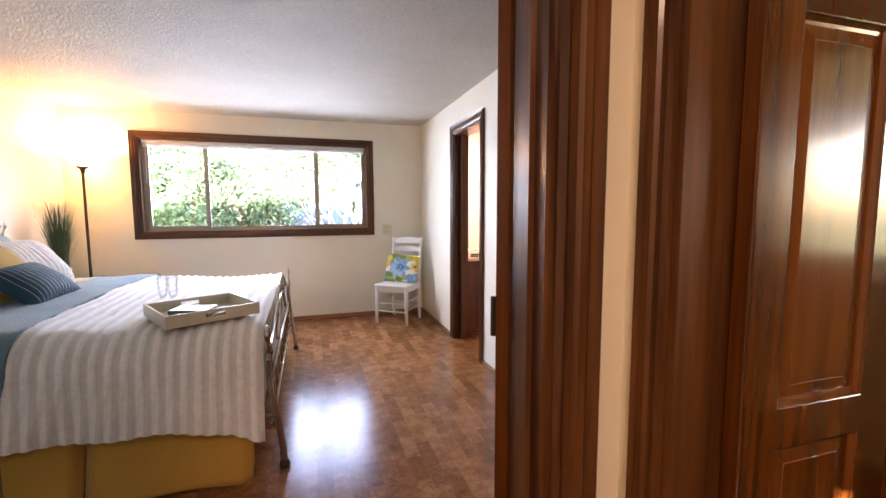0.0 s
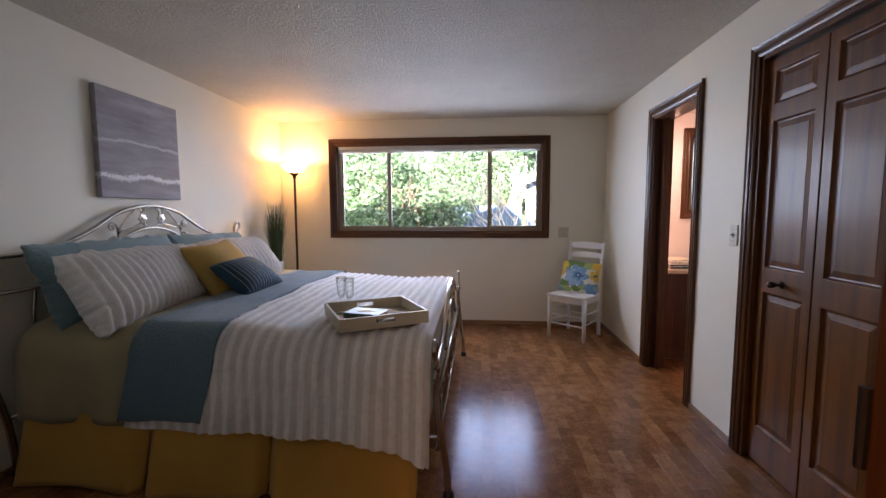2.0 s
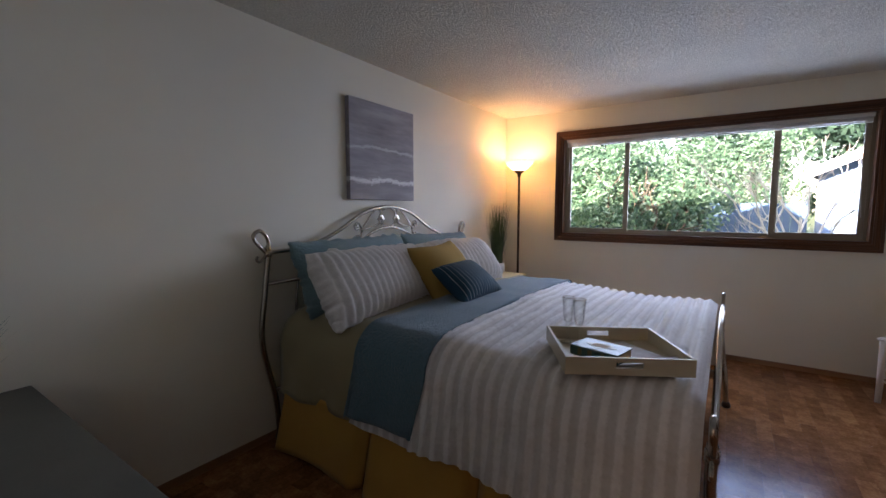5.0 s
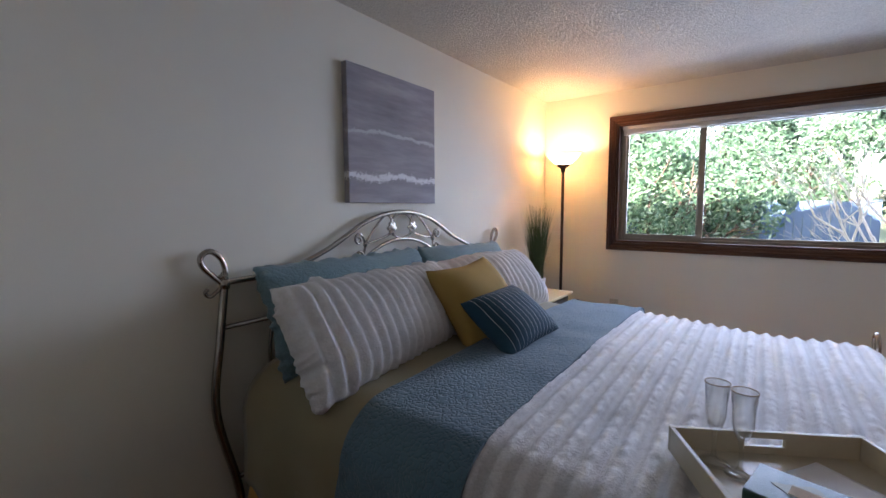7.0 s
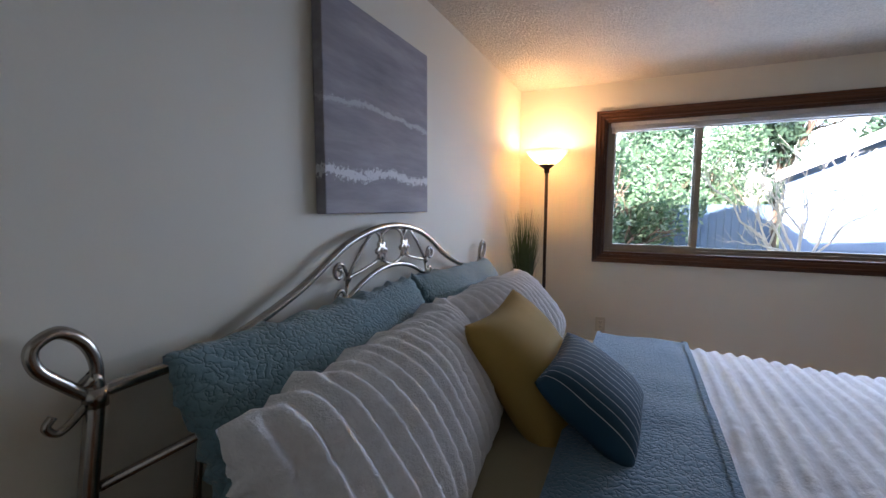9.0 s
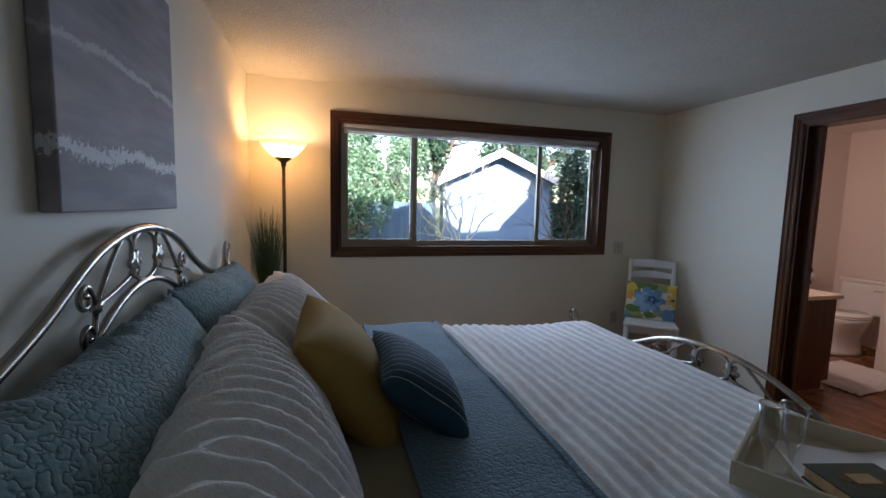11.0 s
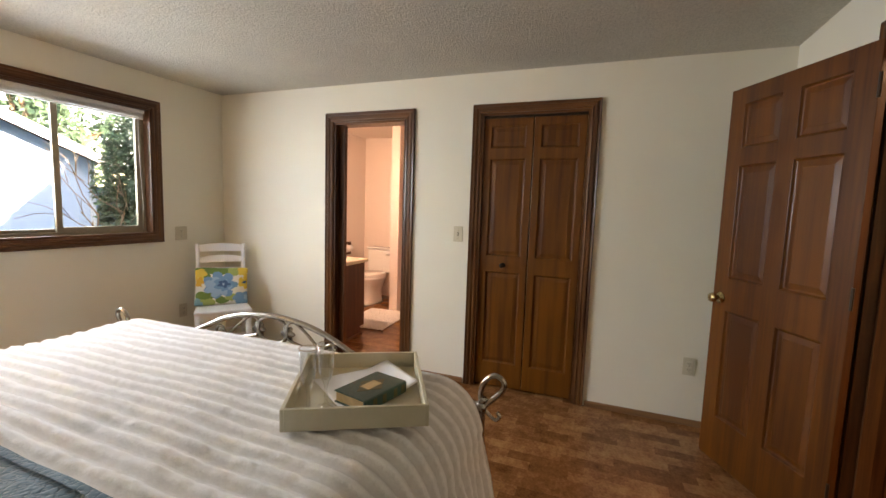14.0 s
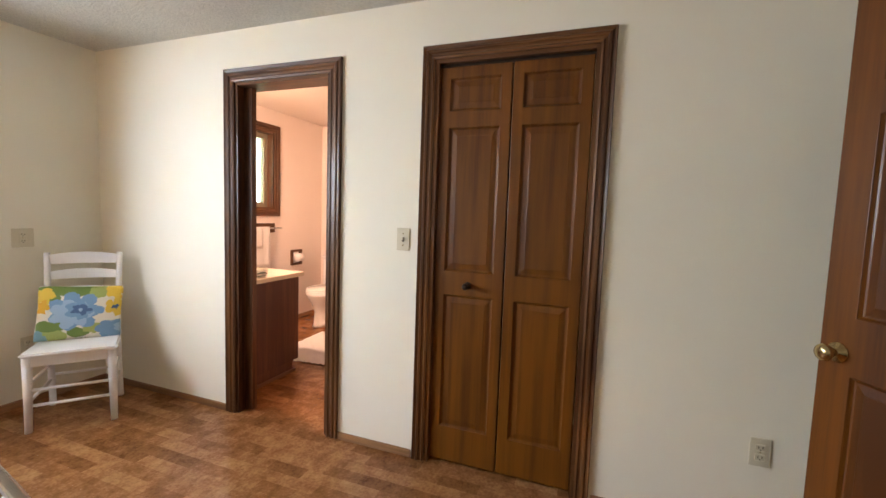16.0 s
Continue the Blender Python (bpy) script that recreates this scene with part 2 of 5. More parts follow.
    nt.links.new(b.outputs[0], mix.inputs[1])
    nt.links.new(t.outputs[0], mix.inputs[2])
    nt.links.new(mix.outputs[0], nt.nodes["Material Output"].inputs[0])
    return m


SHADE = shade_stuff()


def tile_stuff():
    """Cork parquet: each piece its own brown, mottled, under a satin varnish."""
    m, nt, b = nodes_of("cork_parquet")
    info = nt.nodes.new("ShaderNodeObjectInfo")
    g = nt.nodes.new("ShaderNodeNewGeometry")
    at = g.outputs["Position"]
    big, small = noise_tex(nt, at, 13, 5, 0.68), noise_tex(nt, at, 70, 3)
    s1 = node(nt, "ShaderNodeMath"); s1.operation = "MULTIPLY_ADD"; s1.inputs[1].default_value = 0.15
    s0 = node(nt, "ShaderNodeMath"); s0.operation = "MULTIPLY"; s0.inputs[1].default_value = 0.46
    nt.links.new(big, s0.inputs[0])
    nt.links.new(info.outputs["Random"], s1.inputs[0]); nt.links.new(s0.outputs[0], s1.inputs[2])
    s2 = node(nt, "ShaderNodeMath"); s2.operation = "MULTIPLY_ADD"; s2.inputs[1].default_value = 0.24
    nt.links.new(small, s2.inputs[0]); nt.links.new(s1.outputs[0], s2.inputs[2])
    s3 = node(nt, "ShaderNodeMath"); s3.operation = "MULTIPLY_ADD"; s3.inputs[1].default_value = 0.15
    nt.links.new(g.outputs["Random Per Island"], s3.inputs[0]); nt.links.new(s2.outputs[0], s3.inputs[2])
    r = ramp(nt, s3.outputs[0], (0.30, (0.115, 0.038, 0.012)), (0.46, (0.250, 0.099, 0.036)), (0.66, (0.46, 0.225, 0.098)))
    nt.links.new(r.outputs[0], b.inputs["Base Color"])
    rr = ramp(nt, big, (0.3, (0.15, 0.15, 0.15)), (0.8, (0.27, 0.27, 0.27)))
    nt.links.new(rr.outputs[0], b.inputs["Roughness"])
    b.inputs["Specular IOR Level"].default_value = 0.20
    # blue tint puts the cool cast of the window's reflection into the gloss colour
    b.inputs["Specular Tint"].default_value = (0.30, 0.55, 1.0, 1)
    add_bump(nt, b, small, 0.06, 0.002)
    return m


TILE = tile_stuff()
GROUT = surface("parquet_joint", (0.06, 0.025, 0.012), 0.5, spread=0.2, bump=0.0)


def quilt_stuff(name, color, spread=0.14):
    """Quilted cotton with a stitched, scrolling relief, whose groove shade is also put into the colour."""
    m, nt, b = nodes_of(name)
    at = coords(nt)
    swirl = noise_tex(nt, at, 52, 1.5, 0.5)
    off = node(nt, "ShaderNodeMath"); off.operation = "SUBTRACT"; off.inputs[1].default_value = 0.5
    nt.links.new(swirl, off.inputs[0])
    seam = node(nt, "ShaderNodeMath"); seam.operation = "ABSOLUTE"
    nt.links.new(off.outputs[0], seam.inputs[0])
    fine = noise_tex(nt, at, 350, 2)
    r = ramp(nt, seam.outputs[0], (0.0, scaled(color, 1 - spread)), (0.07, scaled(color, 1.05)))
    nt.links.new(r.outputs[0], b.inputs["Base Color"])
    b.inputs["Roughness"].default_value, b.inputs["Sheen Weight"].default_value = 0.85, 0.3
    h = ramp(nt, seam.outputs[0], (0.0, (0, 0, 0)), (0.05, (0.7, 0.7, 0.7)), (0.14, (1, 1, 1)))
    n1 = add_bump(nt, b, h.outputs[0], 0.5, 0.006)
    add_bump(nt, b, fine, 0.12, 0.002, n1)
    return m


THROW = quilt_stuff("blue_quilted_cotton", (0.080, 0.165, 0.210))
SHAM = quilt_stuff("teal_quilted_cotton", (0.13, 0.23, 0.245))


def chenille_stuff(name, period, ground):
    """White chenille: bright tufted ridges, and a woven ground greyed for the shade between them, by the ridges' own
    spacing.
    """
    m, nt, b = nodes_of(name)
    at = coords(nt)
    sep = nt.nodes.new("ShaderNodeSeparateXYZ")
    nt.links.new(at, sep.inputs[0])
    tuft, big = noise_tex(nt, at, 120, 3, 0.7), noise_tex(nt, at, 6)
    wob = node(nt, "ShaderNodeMath"); wob.operation = "MULTIPLY_ADD"; wob.inputs[1].default_value = 0.016
    nt.links.new(tuft, wob.inputs[0]); nt.links.new(sep.outputs[0], wob.inputs[2])
    k = node(nt, "ShaderNodeMath"); k.operation = "MULTIPLY"; k.inputs[1].default_value = math.pi / period
    nt.links.new(wob.outputs[0], k.inputs[0])
    si = node(nt, "ShaderNodeMath"); si.operation = "SINE"
    nt.links.new(k.outputs[0], si.inputs[0])
    sq = node(nt, "ShaderNodeMath"); sq.operation = "MULTIPLY"
    nt.links.new(si.outputs[0], sq.inputs[0]); nt.links.new(si.outputs[0], sq.inputs[1])
    r = ramp(nt, sq.outputs[0], (0.35, ground), (0.80, (0.90, 0.885, 0.865)))
    fade = ramp(nt, big, (0.35, (0.93, 0.93, 0.93)), (0.7, (1, 1, 1)))
    mix = nt.nodes.new("ShaderNodeMix"); mix.data_type, mix.blend_type = "RGBA", "MULTIPLY"
    mix.inputs[0].default_value = 1.0
    nt.links.new(r.outputs[0], mix.inputs[6]); nt.links.new(fade.outputs[0], mix.inputs[7])
    nap = ramp(nt, noise_tex(nt, at, 38, 3, 0.65), (0.36, (0.92, 0.915, 0.91)), (0.56, (1, 1, 1)))
    worn = nt.nodes.new("ShaderNodeMix"); worn.data_type, worn.blend_type = "RGBA", "MULTIPLY"
    worn.inputs[0].default_value = 1.0
    nt.links.new(mix.outputs[2], worn.inputs[6]); nt.links.new(nap.outputs[0], worn.inputs[7])
    nt.links.new(worn.outputs[2], b.inputs["Base Color"])
    b.inputs["Roughness"].default_value, b.inputs["Sheen Weight"].default_value = 0.9, 0.4
    add_bump(nt, b, tuft, 0.45, 0.008)
    return m


# pillow ground is paler, making up in colour for weak light there
CHENILLE, PILLOW_CHENILLE = chenille_stuff("white_chenille", 0.058, (0.69, 0.665, 0.635)), chenille_stuff("pillow_chenille", 0.052, (0.87, 0.855, 0.83))


def striped_stuff():
    """Navy cotton with thin pale pin lines along the short side."""
    m, nt, b = nodes_of("navy_pinstripe")
    at = coords(nt)
    sep = nt.nodes.new("ShaderNodeSeparateXYZ")
    nt.links.new(at, sep.inputs[0])
    k = node(nt, "ShaderNodeMath"); k.operation = "MULTIPLY"; k.inputs[1].default_value = 34.0
    nt.links.new(sep.outputs[0], k.inputs[0])
    f = node(nt, "ShaderNodeMath"); f.operation = "FRACT"
    nt.links.new(k.outputs[0], f.inputs[0])
    wide = node(nt, "ShaderNodeMath"); wide.operation = "ABSOLUTE"
    nt.links.new(sep.outputs[0], wide.inputs[0])
    ends = node(nt, "ShaderNodeMath"); ends.operation = "GREATER_THAN"; ends.inputs[1].default_value = 0.185
    nt.links.new(wide.outputs[0], ends.inputs[0])
    line = node(nt, "ShaderNodeMath"); line.operation = "MAXIMUM"
    nt.links.new(f.outputs[0], line.inputs[0]); nt.links.new(ends.outputs[0], line.inputs[1])
    r = ramp(nt, line.outputs[0], (0.0, (0.50, 0.58, 0.60)), (0.05, (0.50, 0.58, 0.60)), (0.075, (0.004, 0.038, 0.062)), (1.0, (0.006, 0.050, 0.078)))
    nt.links.new(r.outputs[0], b.inputs["Base Color"])
    b.inputs["Roughness"].default_value = 0.85
    add_bump(nt, b, noise_tex(nt, at, 300, 2), 0.25, 0.003)
    return m


NAVY = striped_stuff()


def painting_stuff():
    """Grey-mauve seascape in broad bands with two broken white lines of surf."""
    m, nt, b = nodes_of("seascape_canvas")
    at = coords(nt)
    sep = nt.nodes.new("ShaderNodeSeparateXYZ")
    nt.links.new(at, sep.inputs[0])
    streak = noise_tex(nt, coords(nt, (1, 0.25, 1.6)), 9, 5, 0.6)
    wob = noise_tex(nt, coords(nt, (1, 0.7, 0.4)), 5, 3)
    zz = node(nt, "ShaderNodeMath"); zz.operation = "MULTIPLY_ADD"; zz.inputs[1].default_value = 0.10
    nt.links.new(wob, zz.inputs[0]); nt.links.new(sep.outputs[2], zz.inputs[2])
    base = ramp(nt, streak, (0.25, (0.20, 0.185, 0.20)), (0.5, (0.30, 0.275, 0.29)), (0.75, (0.42, 0.385, 0.40)))
    out = base.outputs[0]
    for z, thick in ((0.41, 0.022), (0.19, 0.040)):
        d = node(nt, "ShaderNodeMath"); d.operation = "SUBTRACT"; d.inputs[1].default_value = z
        nt.links.new(zz.outputs[0], d.inputs[0])
        a = node(nt, "ShaderNodeMath"); a.operation = "ABSOLUTE"
        nt.links.new(d.outputs[0], a.inputs[0])
        n = noise_tex(nt, at, 95, 4, 0.7)
        t = node(nt, "ShaderNodeMath"); t.operation = "MULTIPLY_ADD"; t.inputs[1].default_value = thick * 2.2; t.inputs[2].default_value = -thick * 0.75
        nt.links.new(n, t.inputs[0])
        g = node(nt, "ShaderNodeMath"); g.operation = "LESS_THAN"
        nt.links.new(a.outputs[0], g.inputs[0]); nt.links.new(t.outputs[0], g.inputs[1])
        mix = nt.nodes.new("ShaderNodeMix")
        mix.data_type = "RGBA"
        mix.inputs[7].default_value = (0.48, 0.47, 0.48, 1) if z > 0.3 else (0.70, 0.69, 0.70, 1)
        nt.links.new(g.outputs[0], mix.inputs[0]); nt.links.new(out, mix.inputs[6])
        out = mix.outputs[2]
    nt.links.new(out, b.inputs["Base Color"])
    b.inputs["Roughness"].default_value = 0.7
    add_bump(nt, b, noise_tex(nt, at, 220, 3), 0.25, 0.002)
    return m


PAINTING = painting_stuff()


def floral_stuff():
    """Cream cotton printed with blue, yellow and green blooms."""
    m, nt, b = nodes_of("floral_print")
    at = coords(nt)
    warpn = node(nt, "ShaderNodeTexNoise", Scale=24.0, Detail=3.0)
    nt.links.new(at, warpn.inputs["Vector"])
    w = nt.nodes.new("ShaderNodeVectorMath"); w.operation = "MULTIPLY_ADD"; w.inputs[1].default_value = (0.04, 0.04, 0.0)
    nt.links.new(warpn.outputs["Color"], w.inputs[0]); nt.links.new(at, w.inputs[2])
    out, cream = None, (0.80, 0.76, 0.66, 1)

    def calc(op, *args):
        n = node(nt, "ShaderNodeMath")
        n.operation = op
        for k, v in enumerate(args):
            if isinstance(v, (int, float)):
                n.inputs[k].default_value = v
            else:
                nt.links.new(v, n.inputs[k])
        return n.outputs[0]

    sep = nt.nodes.new("ShaderNodeSeparateXYZ")
    nt.links.new(w.outputs[0], sep.inputs[0])
    green, lime, gold, amber, blue, pale, navy, teal = (0.14, 0.24, 0.06), (0.36, 0.44, 0.14), (0.80, 0.56, 0.09), (0.78, 0.42, 0.05), (0.15, 0.33, 0.52), (0.30, 0.48, 0.64), (0.05, 0.13, 0.27), (0.18, 0.38, 0.46)
    # centre, radius, stretch across, petals, colour
    blooms = [((0.01, 0.135), 0.055, 2.2, 2, green), ((-0.15, 0.14), 0.035, 2.0, 2, green), ((-0.125, 0.085), 0.04, 0.9, 2, green), ((-0.13, -0.085), 0.045, 1.5, 2, green), ((-0.13, -0.14), 0.04, 1.8, 2, lime),
              ((0.0, -0.125), 0.035, 1.4, 2, green), ((0.10, 0.13), 0.05, 1.3, 3, lime), ((0.09, -0.10), 0.035, 1.6, 2, lime),
              ((-0.168, 0.10), 0.055, 0.9, 5, gold), ((-0.17, 0.03), 0.04, 0.8, 5, amber), ((0.17, 0.13), 0.05, 1.1, 5, gold), ((0.172, 0.028), 0.055, 0.9, 5, gold), ((0.172, 0.028), 0.016, 1.0, 5, navy),
              ((0.155, -0.108), 0.055, 1.3, 6, blue), ((0.20, -0.10), 0.03, 1.2, 5, pale), ((-0.20, -0.155), 0.055, 1.0, 5, teal),
              ((-0.015, 0.005), 0.112, 1.15, 7, blue), ((-0.035, -0.01), 0.085, 1.2, 7, pale), ((0.0, 0.01), 0.055, 1.2, 5, blue), ((0.01, 0.015), 0.032, 1.5, 5, navy), ((0.005, 0.012), 0.012, 1.0, 5, pale)]
    for (x, y), r0, wide, petals, c in blooms:
        dx, dy = calc("DIVIDE", calc("SUBTRACT", sep.outputs[0], x + 0.02), wide), calc("SUBTRACT", sep.outputs[1], y + 0.02)
        far = calc("SQRT", calc("ADD", calc("MULTIPLY", dx, dx), calc("MULTIPLY", dy, dy)))
        wave = calc("ABSOLUTE", calc("COSINE", calc("MULTIPLY", calc("ARCTAN2", dy, dx), petals / 2)))
        g = calc("LESS_THAN", far, calc("MULTIPLY_ADD", wave, 0.35 * r0, 0.72 * r0))
        mix = nt.nodes.new("ShaderNodeMix"); mix.data_type = "RGBA"
        mix.inputs[6].default_value, mix.inputs[7].default_value = cream, (*c, 1)
        nt.links.new(g, mix.inputs[0])
        if out:
            nt.links.new(out, mix.inputs[6])
        out = mix.outputs[2]
    nt.links.new(out, b.inputs["Base Color"])
    b.inputs["Roughness"].default_value = 0.8
    add_bump(nt, b, noise_tex(nt, at, 300, 2), 0.2, 0.002)
    return m


FLORAL = floral_stuff()

# ---- mesh helpers ----


def part(name, bm, material, parent=None, label="", smooth=False):
    """Links a bmesh as one mesh object under a thing or a part, in its parent's coordinates."""
    me = bpy.data.meshes.new(name)
    bmesh.ops.recalc_face_normals(bm, faces=bm.faces)
    if smooth:
        for f in bm.faces:
            f.smooth = True
    bm.to_mesh(me)
    bm.free()
    me.materials.append(material)
    ob = new(name, me)
    if parent:
        ob.parent = parent
    return tagged(ob, label)


def thing(name, m, label, category, group="", kind=""):
    ob = new(name)
    ob.matrix_world = m
    return tagged(ob, label, category, group, kind)


def box(bm, x0, x1, y0, y1, z0, z1, bevel=0.0, segments=2):
    made = bmesh.ops.create_cube(bm, size=1.0)["verts"]
    for v in made:
        v.co = Vector((x0 if v.co.x < 0 else x1, y0 if v.co.y < 0 else y1, z0 if v.co.z < 0 else z1))
    if bevel:
        edges = {e for v in made for e in v.link_edges}
        bmesh.ops.bevel(bm, geom=list(edges), offset=bevel, segments=segments, affect="EDGES", profile=0.5)
    return bm


def boxed(*args, **more):
    return box(bmesh.new(), *args, **more)


def smooth_path(points, steps=8):
    """A Catmull-Rom curve through the points."""
    p = [Vector(q) for q in points]
    p = [2 * p[0] - p[1]] + p + [2 * p[-1] - p[-2]]
    out = []
    for a, b, c, d in zip(p, p[1:], p[2:], p[3:]):
        for k in range(steps):
            t = k / steps
            out.append(0.5 * (2 * b + (c - a) * t + (2 * a - 5 * b + 4 * c - d) * t * t + (3 * b - a - 3 * c + d) * t**3))
    return out + [p[-2]]


def tube(bm, path, radius, sides=8, taper=None):
    """Sweeps a round section along a path; taper: radius factors at start and end."""
    path = [Vector(q) for q in path]
    rings, side = [], None
    for n, q in enumerate(path):
        ahead = (path[min(n + 1, len(path) - 1)] - path[max(n - 1, 0)]).normalized()
        if side is None:
            side = ahead.orthogonal().normalized()
        side = (side - ahead * side.dot(ahead)).normalized()
        over = ahead.cross(side)
        k = n / max(1, len(path) - 1)
        r = radius * (1 if taper is None else taper[0] * (1 - k) + taper[1] * k)
        rings.append([bm.verts.new(q + r * (math.cos(a) * side + math.sin(a) * over)) for a in (2 * math.pi * i / sides for i in range(sides))])
    for a, b in zip(rings, rings[1:]):
        for i in range(sides):
            bm.faces.new((a[i], a[(i + 1) % sides], b[(i + 1) % sides], b[i]))
    bm.faces.new(rings[0][::-1])
    bm.faces.new(rings[-1])
    return bm


def lathe(bm, profile, at=(0, 0, 0), sides=32, closed=False):
    """Turns a profile of (radius, height) about a vertical axis."""
    rings = []
    for r, z in profile:
        rings.append([bm.verts.new((at[0] + r * math.cos(2 * math.pi * i / sides), at[1] + r * math.sin(2 * math.pi * i / sides), at[2] + z)) for i in range(sides)])
    pairs = list(zip(rings, rings[1:])) + ([(rings[-1], rings[0])] if closed else [])
    for a, b in pairs:
        for i in range(sides):
            bm.faces.new((a[i], a[(i + 1) % sides], b[(i + 1) % sides], b[i]))
    if not closed:
        for ring, (r, z) in ((rings[0], profile[0]), (rings[-1], profile[-1])):
            if r > 1e-5:
                bm.faces.new(ring)
    bmesh.ops.remove_doubles(bm, verts=bm.verts, dist=1e-6)
    return bm


def slab(us, vs, holes, thick, place):
    """A slab over the grid of us and vs, less its holes (u0, u1, v0, v1); place(u, v, d) puts a corner at depth d."""
    us = sorted(set(us) | {h[0] for h in holes} | {h[1] for h in holes})
    vs = sorted(set(vs) | {h[2] for h in holes} | {h[3] for h in holes})
    bm, verts = bmesh.new(), {}

    def vert(i, j, d):
        if (i, j, d) not in verts:
            verts[i, j, d] = bm.verts.new(place(us[i], vs[j], d * thick))
        return verts[i, j, d]

    def full(i, j):
        if not (0 <= i < len(us) - 1 and 0 <= j < len(vs) - 1):
            return False
        u, v = (us[i] + us[i + 1]) / 2, (vs[j] + vs[j + 1]) / 2
        return not any(h[0] < u < h[1] and h[2] < v < h[3] for h in holes)

    for i in range(len(us) - 1):
        for j in range(len(vs) - 1):
            if not full(i, j):
                continue
            for d in (0, 1):
                bm.faces.new([vert(i, j, d), vert(i + 1, j, d), vert(i + 1, j + 1, d), vert(i, j + 1, d)])
            for di, dj, a, b in ((-1, 0, (i, j), (i, j + 1)), (1, 0, (i + 1, j), (i + 1, j + 1)), (0, -1, (i, j), (i + 1, j)), (0, 1, (i, j + 1), (i + 1, j + 1))):
                if not full(i + di, j + dj):
                    bm.faces.new([vert(*a, 0), vert(*b, 0), vert(*b, 1), vert(*a, 1)])
    return bm


def structure(name, bm, material, label=""):
    return tagged(part(name, bm, material, None, label), category="setting", kind="structure")


def on_x(x, sign):
    """Places (u, v, d) on the plane at x, going deeper along sign * x."""
    return lambda u, v, d: (x + sign * d, u, v)


def on_y(y, sign):
    return lambda u, v, d: (u, y + sign * d, v)


# ---- the shell: bedroom, bath and hall ----
W, S, H = 3.685, -4.385, 2.325
T = 0.125
WIN = (0.645, 3.02, 1.055, 2.055)
BATH = (-1.935, -1.26, -0.05, 2.025)
CLO = (-3.297, -2.543, -0.05, 2.037)
SL = -4.56
ENTRY = (1.932, 2.757, -0.05, 2.035)
BWIN = (4.55, 5.37, 1.28, 2.09)
HALLDOOR = (-5.42, -4.62, -0.05, 2.03)

structure("wall_north", slab([-0.125, 6.4], [0, H + 0.2], [WIN, BWIN], 0.16, on_y(0, 1)), WALL, "cream painted window wall")
structure("wall_west", slab([SL - T, 0.0], [0, H + 0.2], [], T, on_x(0, -1)), WALL, "cream painted wall behind the bed")
structure("wall_east", slab([S - T, 0.0], [0, H + 0.2], [BATH, CLO], T, on_x(W, 1)), WALL, "cream painted wall with two doorways")
structure("wall_south", slab([ENTRY[1], W], [0, H + 0.2], [], T, on_y(S, -1)), WALL, "cream painted wall beside the entry doorway")
structure("wall_south_left", slab([0.0, ENTRY[0]], [0, H + 0.2], [], T, on_y(SL, -1)), WALL, "cream painted wall behind the dresser")
structure("entry_header", slab([ENTRY[0], ENTRY[1]], [ENTRY[3], H + 0.2], [], T + S - SL, on_y(S, -1)), WALL, "cream painted wall over the doorway")
structure("hall_wall_east", slab([-7.0, S - T], [0, H + 0.2], [HALLDOOR], T, on_x(2.925, 1)), WALL, "cream painted hall wall")
structure("hall_wall_west", slab([-7.0, SL - T], [0, H + 0.2], [], T, on_x(1.35, -1)), WALL, "cream painted hall wall")
structure("hall_wall_south", slab([1.35, 2.925], [0, H + 0.2], [], T, on_y(-7.0, -1)), WALL, "cream painted hall end wall")
structure("bath_wall_west", slab([-2.6, 0.0], [0, H + 0.2], [BATH], 0.012, on_x(W + T + 0.002, 1)), BATHWALL, "pinkish cream bath wall")
structure("bath_wall_north", slab([W + T + 0.014, 6.2], [0, H], [BWIN], 0.012, on_y(-0.014, 1)), BATHWALL, "pinkish cream bath window wall")
structure("bath_wall_east", slab([-2.6, -0.014], [0, H + 0.2], [], T, on_x(6.2, 1)), BATHWALL, "pinkish cream bath end wall")
structure("bath_wall_south", slab([W + T + 0.014, 6.2], [0, H + 0.2], [], T, on_y(-2.6, -1)), BATHWALL, "pinkish cream bath side wall")
structure("bath_partition", slab([5.34, 6.2], [0, H], [], 0.11, on_y(-0.92, -1)), BATHWALL, "short cream partition beside the toilet")
structure("closet_back", slab([S, -2.35], [0, H], [], 0.05, on_x(W + T + 0.6, 1)), WALL, "plain closet back wall")
structure("closet_side", slab([W + T, W + T + 0.6], [0, H], [], 0.05, on_y(S, -1)), WALL, "plain closet side wall")

tagged(part("ceiling", boxed(-0.1, W + 0.1, SL - 0.1, 0.1, H, H + 0.1), CEIL, None, "textured off-white ceiling"), category="ceiling", kind="structure")
tagged(part("bath_ceiling", boxed(W + 0.101, 6.3, -2.7, 0.1, H + 0.004, H + 0.1), BATHWALL, None, "plain bath ceiling"), category="ceiling", kind="structure")
tagged(part("hall_ceiling", boxed(1.25, 3.05, -7.1, SL - 0.101, H, H + 0.1), CEIL, None, "textured hall ceiling"), category="ceiling", kind="structure")
# unseen roof slopes added here, ridge height chosen for the shade they cast
roof = bmesh.new()
for y, z in ((1.0, 2.55), (-4.5, 4.9), (-10.0, 2.55)):
    for x in (-6.0, 12.0):
        roof.verts.new((x, y, z))
roof.verts.ensure_lookup_table()
rv = roof.verts
for f in ((0, 1, 3, 2), (2, 3, 5, 4)):
    roof.faces.new([rv[i] for i in f])
bmesh.ops.solidify(roof, geom=roof.faces[:], thickness=0.15)
tagged(part("roof", roof, ROOFING, None, "low gabled house roof, unseen, its ridge set to shade the yard"), category="roof", kind="structure")
SIDEWIN = (-6.0, -5.25, 1.05, 2.1)
